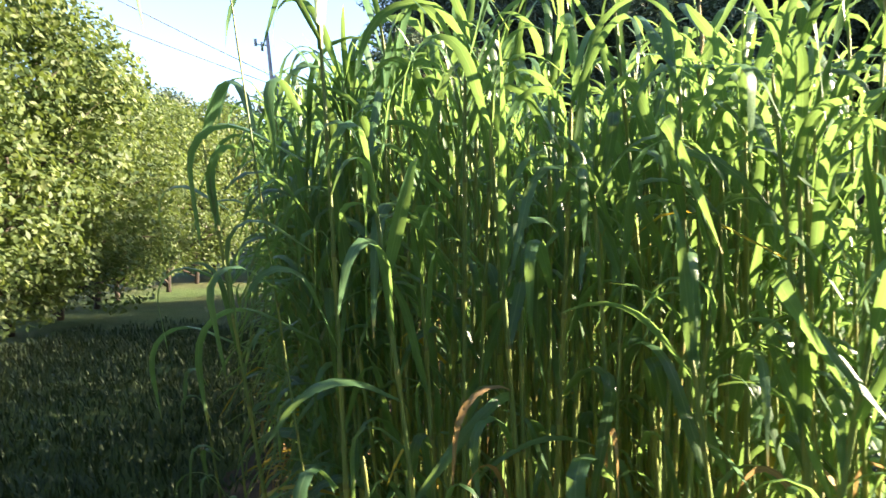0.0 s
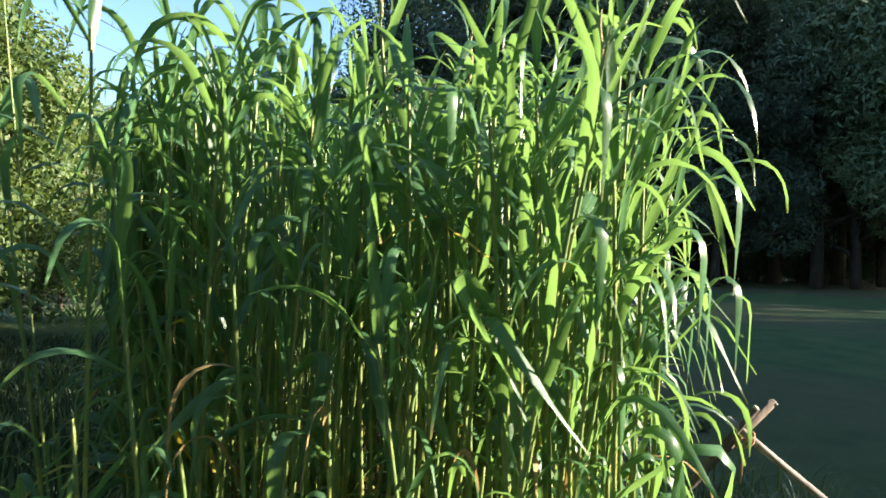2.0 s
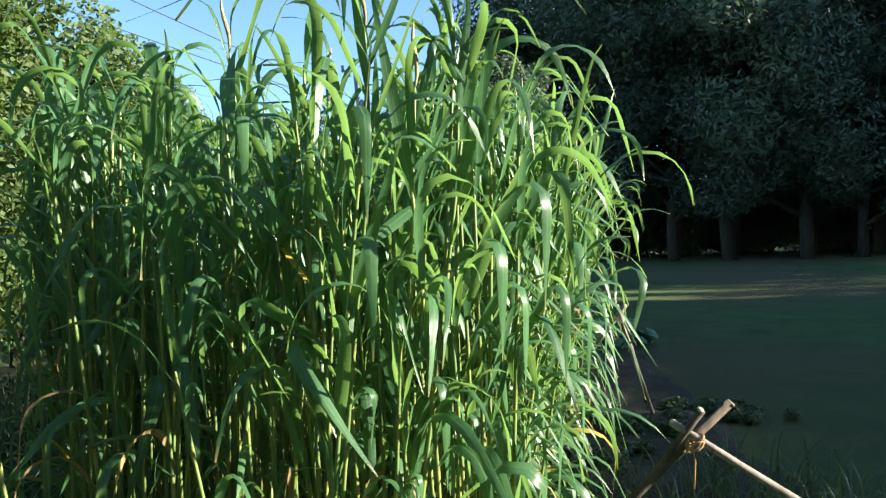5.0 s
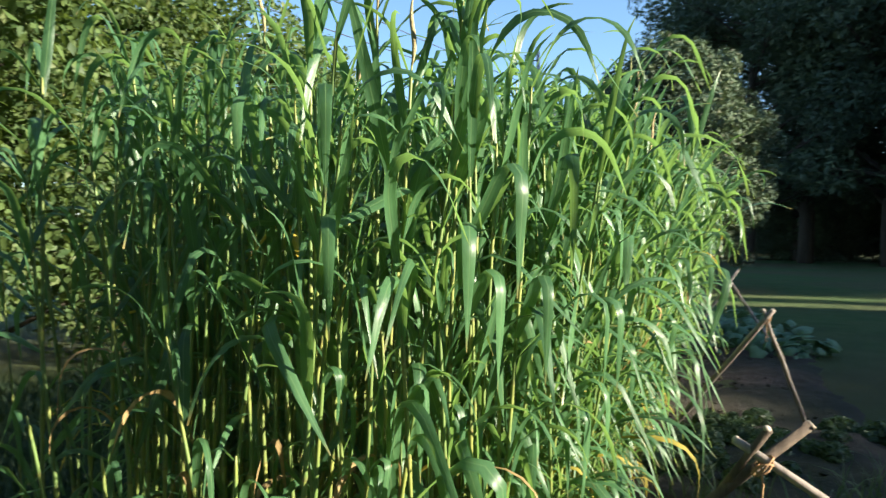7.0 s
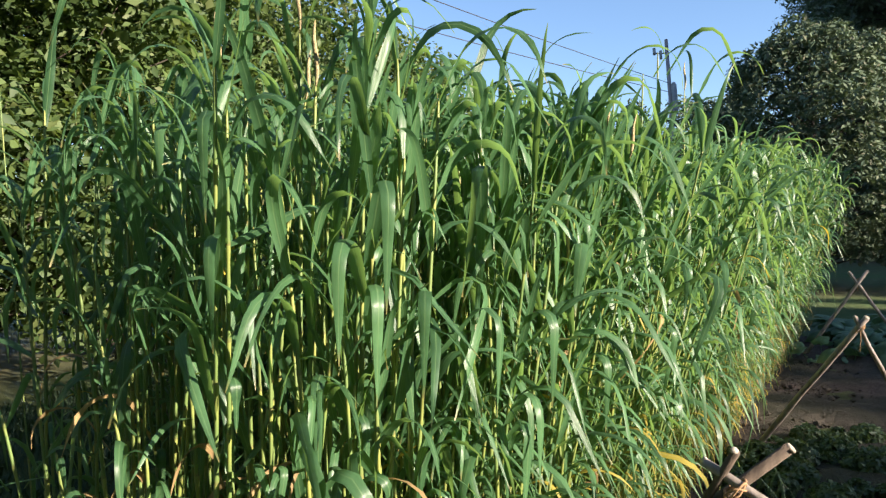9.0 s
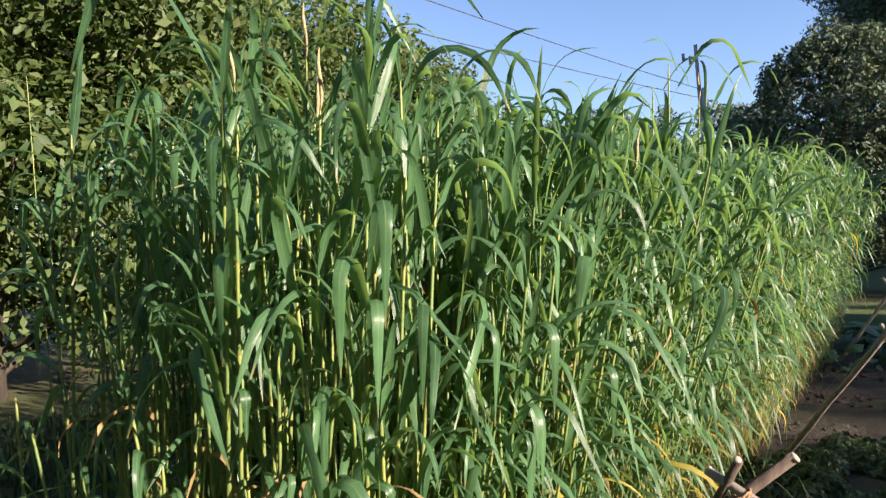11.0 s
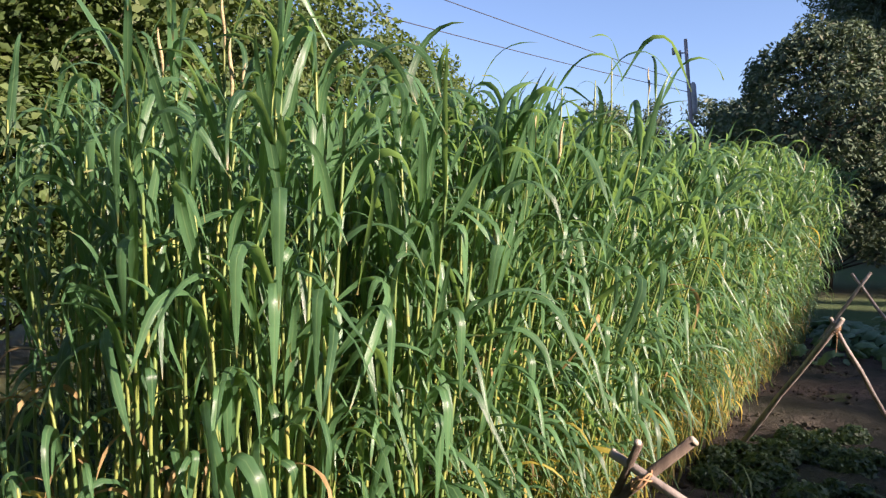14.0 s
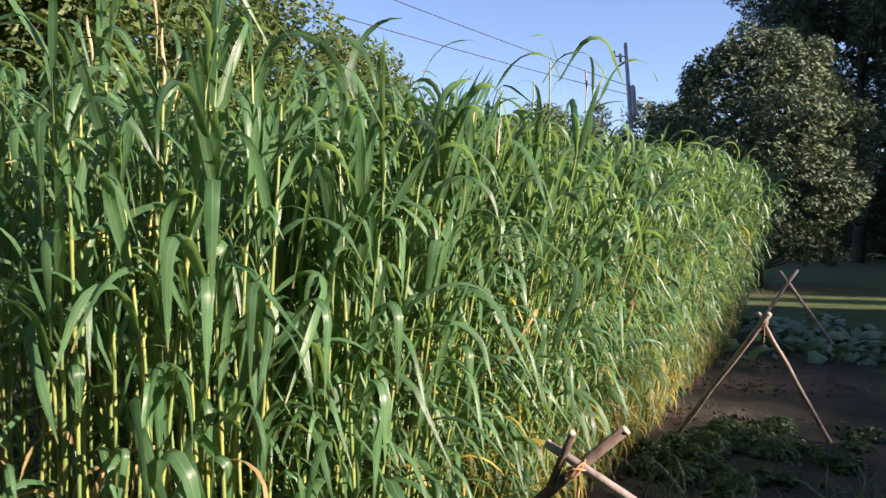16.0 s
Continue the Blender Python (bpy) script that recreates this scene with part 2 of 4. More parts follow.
def soil_bed():
    """Bare garden soil along the stand, with low clods and furrows."""
    nx, ny = 90, 170
    x0, x1, y0, y1 = -1.2, 4.6, 1.2, 13.5
    verts, faces, keep = [], [], {}
    for j in range(ny):
        for i in range(nx):
            x, y = x0 + (x1 - x0) * i / (nx - 1), y0 + (y1 - y0) * j / (ny - 1)
            ex = min(x - x0 - 0.5 - 0.5 * noise.noise(Vector((0, y * 0.8, 1))), 3.5 + 0.09 * max(0, y - 6) + 0.5 * noise.noise(Vector((1, y * 0.6, 5))) - x)
            ey = min(y - y0 - 0.25 - 0.2 * noise.noise(Vector((x, 0, 2))), y1 - 0.6 - y)
            edge = max(0.0, min(1.0, min(ex, ey) / 0.35))
            z = 0.035 * noise.noise(Vector((x * 2.2, y * 2.2, 7))) + 0.03 * noise.noise(Vector((x * 7, y * 7, 2))) + 0.02 * math.sin(y * 4.2 + 0.6 * noise.noise(Vector((x, y, 0))))
            verts.append((x, y, -0.06 + edge * (0.075 + z)))
    for j in range(ny - 1):
        for i in range(nx - 1):
            a = j * nx + i
            faces.append((a, a + 1, a + nx + 1, a + nx))
    return tagged(new("soil_bed", mesh_of("soil_bed", verts, faces, M_SOIL)), "bare brown tilled garden soil beside the tall grass", "soil", kind="structure")


soil_bed()


# ---- tall millet ----
def smooth_step(x):
    x = max(0.0, min(1.0, x))
    return x * x * (3 - 2 * x)


def blade_arrays(length, width, a0, a1, bend, sway, twist, ripple, rng, segs=10, soft=0.9):
    """One strap leaf that rises from its sheath along +x and arches over. Angles in degrees above the level."""
    verts, uvs, faces = [], [], []
    p = Vector((0, 0, 0))
    step = length / segs
    heading = 0.0
    ph = rng.uniform(0, 6.3)
    for i in range(segs + 1):
        s = i / segs
        ang = radians(a0 + (a1 - a0) * smooth_step((s - bend + soft / 2) / soft))
        heading = sway * s * s
        t = Vector((math.cos(ang) * math.cos(heading), math.cos(ang) * math.sin(heading), math.sin(ang)))
        lat = Vector((-math.sin(heading), math.cos(heading), 0))
        nrm = t.cross(lat)
        roll = twist * s
        lat2 = lat * math.cos(roll) + nrm * math.sin(roll)
        nrm2 = t.cross(lat2)
        w = width * 0.5 * min(1.0, 0.45 + 2.2 * s) * (1 - max(0.0, (s - 0.35) / 0.65) ** 1.7) + 0.0006
        fold = 0.42 * (1 - 0.7 * s)
        wave = ripple * width * math.sin(ph + s * 17)
        verts += [p - lat2 * w - nrm2 * (w * fold - wave), p.copy(), p + lat2 * w - nrm2 * (w * fold + wave)]
        uvs += [(0.0, s), (0.5, s), (1.0, s)]
        p = p + t * step
    for i in range(segs):
        a = i * 3
        faces += [(a, a + 1, a + 4, a + 3), (a + 1, a + 2, a + 5, a + 4)]
    return [tuple(v) for v in verts], faces, uvs


RNG = random.Random(11)
BANK = {}


def bank(kind, count, make):
    BANK[kind] = [make() for _ in range(count)]


bank("arch", 18, lambda: blade_arrays(RNG.uniform(0.32, 0.54), RNG.uniform(0.016, 0.029), RNG.uniform(52, 80), RNG.uniform(-95, -60), RNG.uniform(0.38, 0.64), RNG.uniform(-0.8, 0.8), RNG.uniform(-1.3, 1.3), RNG.uniform(0.03, 0.12), RNG, 12, RNG.uniform(0.35, 0.80)))
bank("fold", 16, lambda: blade_arrays(RNG.uniform(0.22, 0.40), RNG.uniform(0.017, 0.032), RNG.uniform(35, 75), RNG.uniform(-97, -80), RNG.uniform(0.20, 0.48), RNG.uniform(-0.6, 0.6), RNG.uniform(-1.1, 1.1), RNG.uniform(0.02, 0.08), RNG, 12, RNG.uniform(0.22, 0.46)))
bank("erect", 16, lambda: blade_arrays(RNG.uniform(0.20, 0.40), RNG.uniform(0.013, 0.025), RNG.uniform(66, 86), RNG.uniform(-25, 62), RNG.uniform(0.62, 0.92), RNG.uniform(-0.5, 0.5), RNG.uniform(-1.0, 1.0), RNG.uniform(0.02, 0.08), RNG, 11, RNG.uniform(0.3, 0.7)))
bank("flag", 10, lambda: blade_arrays(RNG.uniform(0.20, 0.38), RNG.uniform(0.012, 0.021), RNG.uniform(62, 84), RNG.uniform(-80, 0), RNG.uniform(0.40, 0.70), RNG.uniform(-0.4, 0.4), RNG.uniform(-0.9, 0.9), RNG.uniform(0.02, 0.08), RNG, 10, RNG.uniform(0.3, 0.8)))
bank("drape", 20, lambda: blade_arrays(RNG.uniform(0.22, 0.45), RNG.uniform(0.011, 0.021), RNG.uniform(15, 60), RNG.uniform(-82, -34), RNG.uniform(0.32, 0.62), RNG.uniform(-0.6, 0.6), RNG.uniform(-1.2, 1.2), RNG.uniform(0.02, 0.08), RNG, 9, RNG.uniform(0.4, 0.9)))
bank("dry", 6, lambda: blade_arrays(RNG.uniform(0.20, 0.36), RNG.uniform(0.008, 0.016), RNG.uniform(20, 50), RNG.uniform(-95, -85), RNG.uniform(0.2, 0.4), RNG.uniform(-0.7, 0.7), RNG.uniform(-2.5, 2.5), RNG.uniform(0.05, 0.14), RNG, 9))
BLADES = {}
for kind, mat in (("arch", M_BLADE), ("fold", M_BLADE), ("erect", M_BLADE), ("flag", M_BLADE), ("drape", M_BLADE), ("dry", M_DRY)):
    BLADES[kind] = [mesh_of("blade_" + kind, v, f, mat, uv) for v, f, uv in BANK[kind]]
BLADES["yellow"] = [mesh_of("blade_yellow", v, f, M_YELLOW, uv) for v, f, uv in BANK["drape"][:6]]
BLADES["wither"] = [mesh_of("blade_wither", v, f, M_DRY, uv) for v, f, uv in BANK["arch"][:5]]


def stalk_centre(v, z):
    """Sideways bow of stalk shape v at the share z of its height."""
    return 0.022 * math.sin(z * 2.6 + v) - 0.022 * math.sin(v), 0.020 * math.sin(z * 3.1 + 2 * v) - 0.020 * math.sin(2 * v)


def stalk_arrays(v):
    path, radii = [], []
    for k in range(9):
        for dz, swell in ((0.0, 1.22), (0.012, 1.0), (0.09, 0.93)):
            z = (k + dz / 0.111) / 9
            if z > 1:
                continue
            path.append((*stalk_centre(v, z), z))
            radii.append((0.0066 * (1 - z) + 0.0036 * z) * swell)
    path.append((*stalk_centre(v, 1.0), 1.0))
    radii.append(0.0018)
    return tube(path, radii, 6)


STALK_ARRAYS = [stalk_arrays(v) for v in range(6)]
STALKS = [mesh_of("stalk", *a, M_STALK) for a in STALK_ARRAYS]


def head_arrays():
    path = [(0.004 * math.sin(k * 0.6), 0, 0.13 * k / 10) for k in range(11)]
    radii = [0.0018, 0.003, 0.004, 0.0046, 0.005, 0.0048, 0.0045, 0.004, 0.0034, 0.0025, 0.0008]
    return tube(path, radii, 7)


HEAD = mesh_of("seed_head", *head_arrays(), M_HEAD)


def blade_plan(rng, h, outward, density, lush, bias=0.75, hollow=0.0):
    """Where the leaves of one stalk sit: kind, height, azimuth, size."""
    rows = []
    side = rng.uniform(0, math.tau)
    z = rng.uniform(0.16, 0.3)
    while z < h - 0.02:
        share = z / h
        side += math.pi + rng.uniform(-0.7, 0.7)
        az = side
        if outward is not None and rng.random() < bias:
            az = outward + rng.gauss(0, 0.6)
        r = rng.random()
        if share < 0.28:
            kind = "dry" if r < 0.28 - 0.05 * lush else ("yellow" if r < 0.70 - 0.3 * lush else "drape")
        elif share < 0.82:
            kind = "fold" if r < 0.35 * lush else ("arch" if r < 0.85 * lush else "drape")
            if rng.random() < ((0.24 if hollow else 0.09) if share < 0.5 else 0.02):
                kind = "dry" if rng.random() < 0.6 else "yellow"
            elif share > 0.55 and rng.random() < 0.22:
                kind = "erect"
        else:
            kind = "erect" if r < 0.45 else ("arch" if r < 0.75 else "flag")
        rows.append((kind, z, az, rng.uniform(0.72, 1.18) * ((0.55 if share < 0.28 else 0.70 if share < 0.45 else 1.05) if lush < 0.5 else 1.0)))
        z += rng.uniform(0.8, 1.25) * density * (1.15 - 0.35 * share) * (1.0 + 1.1 * hollow * (share < (0.70 if hollow > 2 else 0.5)))
    for k in range(rng.choice((1, 2, 2, 3))):
        rows.append(("flag" if k else "arch", h - 0.03 * k, side + k * 2.2 + rng.uniform(-0.4, 0.4), rng.uniform(0.75, 1.05)))
    return rows


def plant_pose(x, y, lean, lean_az):
    return Matrix.Translation((x, y, 0.0)) @ Matrix.Rotation(lean, 4, Vector((-math.sin(lean_az), math.cos(lean_az), 0)))


PLANT_LABELS = {"front": "tall green millet plant with broad arching strap leaves", "side": "millet plant with narrow drooping sunlit leaves over soil"}


def millet_plant(rng, x, y, h, outward=None, lean=0.0, lean_az=0.0, density=0.16, lush=1.0, head=False, where="front", bias=0.75, tuft=True, hollow=0.0):
    root = new("millet_plant")
    root.matrix_basis = plant_pose(x, y, lean, lean_az)
    tagged(root, PLANT_LABELS[where], "millet plant", "stand of tall millet")
    v = rng.randrange(len(STALKS))
    piece("stalk", STALKS[v], root, Matrix.Diagonal((1, 1, h, 1)))
    for kind, z, az, size in (blade_plan(rng, h, outward, density, lush, bias, hollow) if tuft else ()):
        cx, cy = stalk_centre(v, z / h)
        m = Matrix.Translation((cx, cy, z)) @ Matrix.Rotation(az, 4, "Z") @ Matrix.Rotation(rng.gauss(0, 0.22), 4, "X") @ Matrix.Rotation(rng.gauss(0, 0.12), 4, "Y") @ Matrix.Diagonal((size, size * rng.uniform(0.8, 1.15), size, 1))
        label = {"dry": "withered brown leaf", "yellow": "yellowing leaf"}.get(kind, "")
        piece("leaf", rng.choice(BLADES[kind]), root, m, label)
    if head:
        piece("seed_head", HEAD, root, Matrix.Translation((*stalk_centre(v, 1.0), h - 0.005)), "pale beige seed spike")
    return root


BANK["hang"] = [blade_arrays(RNG.uniform(0.40, 0.50), RNG.uniform(0.024, 0.032), RNG.uniform(36, 52), RNG.uniform(-95, -88), RNG.uniform(0.40, 0.48), RNG.uniform(-0.15, 0.15), RNG.uniform(-0.4, 0.4), 0.03, RNG, 14, RNG.uniform(0.26, 0.40)) for _ in range(6)]
BLADES["hang"] = [mesh_of("blade_hang", v, f, M_BLADE, uv) for v, f, uv in BANK["hang"]]


def marked_plants():
    """Plants at the near corner with broad leaves that hang out from the stand: base, height, and leaves as height, bearing, size."""
    rng = random.Random(77)
    for x, y, h, head, rows in (
        (1.12, 1.84, 1.74, False, ((1.60, -64, 1.0), (1.42, -62, 1.0), (1.52, 150, 0.9))),
        (1.34, 1.93, 1.80, False, ((1.38, -72, 1.1), (1.45, -48, 1.15), (1.30, -50, 0.9), (1.62, 200, 0.9))),
        (1.45, 1.98, 1.66, False, ((1.28, -62, 0.95), (1.24, -12, 1.0))),
        (0.92, 1.93, 1.72, False, ((1.66, -75, 0.85), (1.30, -110, 0.9))),
        (1.25, 2.00, 1.64, False, ((1.12, -66, 0.9), (1.05, -30, 0.8))),
        (0.66, 1.92, 1.68, False, ((1.38, -120, 0.95), (1.52, -80, 0.8))),
        (0.52, 1.90, 1.74, False, ((1.55, -150, 1.1), (1.35, 170, 1.0))),
        (1.50, 2.35, 1.66, False, ((1.25, -28, 1.0), (1.05, -40, 1.0), (1.45, -20, 0.9))),
        (1.52, 2.75, 1.72, False, ((1.30, -25, 1.1), (1.10, -32, 1.0))),
    ):
        y, h = y + 0.05 + 0.11 * max(0.0, 1.45 - x), h + 0.03
        root = millet_plant(rng, x, y, h, None, 0.02, rng.uniform(0, 6), 0.24, 1.0, head)
        for z, az, size in rows:
            size *= 0.85 if x < 0.8 else 1.0
            m = Matrix.Translation((0, 0, z)) @ Matrix.Rotation(radians(az), 4, "Z") @ Matrix.Diagonal((size, size, size, 1))
            piece("leaf", rng.choice(BLADES["hang"]), root, m)
    # withered lower leaves arching out of the shaded near face
    for x, y, h, rows in ((0.74, 1.87, 1.45, ((1.02, -100, 1.5), (0.86, -70, 1.4), (0.70, -120, 1.3))), (0.97, 1.86, 1.5, ((0.95, -78, 1.4), (0.80, -110, 1.5))),
                          (0.58, 1.88, 1.4, ((0.98, -130, 1.4), (0.75, -95, 1.4))), (1.22, 1.88, 1.45, ((0.92, -85, 1.3), (0.72, -60, 1.4)))):
        root = millet_plant(rng, x, y + 0.14, h, None, 0.02, 0.0, 0.2, 1.0)
        for z, az, size in rows:
            piece("leaf", rng.choice(BLADES["wither"]), root, Matrix.Translation((0, 0, z)) @ Matrix.Rotation(radians(az), 4, "Z") @ Matrix.Diagonal((size * 0.55, size * 0.24, size * 0.55, 1)), "withered brown leaf")
    # long leaves that reach out from the path side, and a bare stem that leans over the path
    reach = [blade_arrays(l, w, a0, -94, b, sw, tw, 0.04, rng, 14, so) for l, w, a0, b, sw, tw, so in
             ((0.44, 0.026, 34, 0.42, 0.15, 0.5, 0.5), (0.36, 0.022, 40, 0.36, -0.3, -0.6, 0.45), (0.50, 0.024, 30, 0.46, 0.2, 0.9, 0.6))]
    reach = [mesh_of("blade_reach", v, f, M_BLADE, uv) for v, f, uv in reach]
    for x, y, h, lean, rows in ((0.33, 2.06, 1.86, 0.05, ((0, 1.62, 176, 0.95), (1, 1.46, 195, 1.0), (2, 1.30, 165, 0.85), (1, 1.70, 250, 0.8))),
                                (0.36, 2.04, 2.06, 0.11, ((0, 1.98, 185, 0.8), (1, 1.40, 215, 0.9))),
                                (0.22, 2.35, 1.70, 0.10, ((1, 1.55, 180, 1.0), (2, 1.25, 170, 0.8), (0, 1.38, 205, 0.8)))):
        root = millet_plant(rng, x, y, h, None, lean, math.pi, 0.26, 0.8, tuft=h < 2.0)
        if h > 2.0:
            root.children[0].scale = (0.45, 0.45, h)
        for k, z, az, size in rows:
            piece("leaf", reach[k], root, Matrix.Translation((0, 0, z)) @ Matrix.Rotation(radians(az), 4, "Z") @ Matrix.Diagonal((size, size, size, 1)))
    # short side shoots before the near face, with low arching leaves
    for x, y, h, az in ((0.26, 1.80, 0.80, -150), (0.38, 1.72, 0.62, -110), (0.52, 1.76, 0.88, -95), (0.64, 1.72, 0.66, -80), (0.30, 2.05, 0.95, 180), (0.16, 2.25, 0.85, 170),
                        (0.82, 1.76, 0.58, -100), (1.04, 1.75, 0.72, -70), (1.30, 1.80, 0.80, -60), (1.48, 1.92, 0.70, -35), (0.05, 2.7, 0.9, 175), (-0.08, 3.2, 1.0, 180),
                        (0.70, 1.82, 1.05, -85), (0.86, 1.80, 0.98, -105), (0.58, 1.81, 1.12, -120), (0.96, 1.83, 1.10, -75), (0.40, 1.84, 1.15, -140)):
        root = millet_plant(rng, x, y + 0.10, h, radians(az), 0.12, radians(az), 0.16, 1.0, tuft=False)
        for q in range(5):
            z = h * (0.45 + 0.13 * q)
            size = rng.uniform(0.6, 0.95)
            piece("leaf", rng.choice(BLADES["arch" if q % 2 else "fold"]), root, Matrix.Translation((0, 0, z)) @ Matrix.Rotation(radians(az) + rng.gauss(0, 1.0), 4, "Z") @ Matrix.Diagonal((size, size * 0.85, size, 1)))
    # a few that stand clear above the rest, with single long leaves
    for x, y, h, rows in ((1.58, 3.55, 2.12, (("arch", 2.10, 20, 1.0), ("arch", 1.8, -60, 1.1), ("flag", 2.0, 190, 1.0))),
                          (1.60, 3.72, 2.22, (("arch", 2.14, -10, 1.15), ("flag", 2.2, 150, 1.0))),
                          (1.45, 3.30, 2.05, (("arch", 2.0, 0, 1.1), ("arch", 1.75, 170, 1.0), ("flag", 1.9, 60, 1.1))),
                          (1.25, 3.10, 2.02, (("flag", 2.0, 10, 1.2), ("arch", 1.7, 200, 1.0))),
                          (1.62, 4.30, 2.18, (("arch", 2.1, -20, 1.0), ("flag", 2.15, 120, 1.0)))):
        root = millet_plant(rng, x, y, h, None, 0.03, 0.0, 9.0, 1.0, rng.random() < 0.5, "side", tuft=False)
        for kind, z, az, size in rows:
            piece("leaf", rng.choice(BLADES[kind]), root, Matrix.Translation((0, 0, z)) @ Matrix.Rotation(radians(az), 4, "Z") @ Matrix.Diagonal((size, size * 0.8, size, 1)))


# outline of the stand: near edge, then its two long sides
def side_left(y):
    return 0.45 - 0.198 * (y - 1.85) if y < 3.7 else 0.084 - 0.10 * (y - 3.7)


def side_right(y):
    return 1.41 + 0.04 * min(y - 1.85, 2.0) + 0.075 * max(0.0, y - 3.85)


FAR = 12.4


def stand_height(y):
    return max(1.62 + 0.075 * (y - 1.85), 1.79 + 0.02 * (y - 1.85))


def grow():
    rng = random.Random(5)
    # near end, ragged rows of stalks that stand in clumps
    clumps = [(j + 0.5 + rng.uniform(-0.3, 0.3)) / 8 for j in range(8)]
    for row, (y, n) in enumerate(((1.94, 23), (2.06, 21), (2.20, 18), (2.36, 15), (2.54, 12))):
        for k in range(n):
            yy = y + rng.gauss(0, 0.05)
            a, b = side_left(yy), side_right(yy)
            f = (k + 0.5 + rng.uniform(-0.45, 0.45)) / n
            heart = min(clumps, key=lambda c: abs(c - f))
            fan = math.copysign(1.0, f - heart)
            f = 0.3 * f + 0.7 * heart
            x = a + (b - a) * f + rng.gauss(0, 0.012)
            yy += 0.12 * max(0.0, 1.45 - x)
            edge_l, edge_r = x - a < 0.16, b - x < 0.16
            out = -math.pi / 2
            gap = 0.52 < x < 0.98
            if gap and rng.random() < 0.45:
                continue
            if edge_l:
                out = math.radians(-155)
            if edge_r:
                out = math.radians(-25)
            millet_plant(rng, x, yy, stand_height(yy) * rng.choice((0.74, 0.82, 0.88, 0.93, 1.0, 1.07)) * rng.uniform(0.96, 1.03), out if (row < 2 or edge_l or edge_r) else None,
                         min(0.22, abs(rng.gauss(0.08, 0.06))) * (0.5 if edge_r else 0.3 if edge_l else 1.0), (0.0 if fan > 0 else math.pi) + rng.uniform(-0.9, 0.9), 0.112, 0.78, rng.random() < 0.05, bias=0.75 if edge_l or edge_r else 0.35, hollow=0.0 if edge_r else (2.6 if gap else 1.0))
    # the long sunlit side
    for k in range(180):
        y = 2.5 + (FAR - 2.5) * ((k + rng.random()) / 180) ** 1.1
        inset = abs(rng.gauss(0, 0.16))
        x = side_right(y) - inset
        out = rng.gauss(-0.30, 0.35)
        lean = max(0.0, rng.uniform(0.12, 0.34) * smooth_step((y - 2.2) / 1.4 + 0.25) * (1 - inset / 0.5))
        millet_plant(rng, x, y, stand_height(y) * rng.uniform(0.78, 1.05), out, lean, out * 0.6, 0.105, 0.28, rng.random() < 0.08, "side", bias=0.88)


marked_plants()
grow()


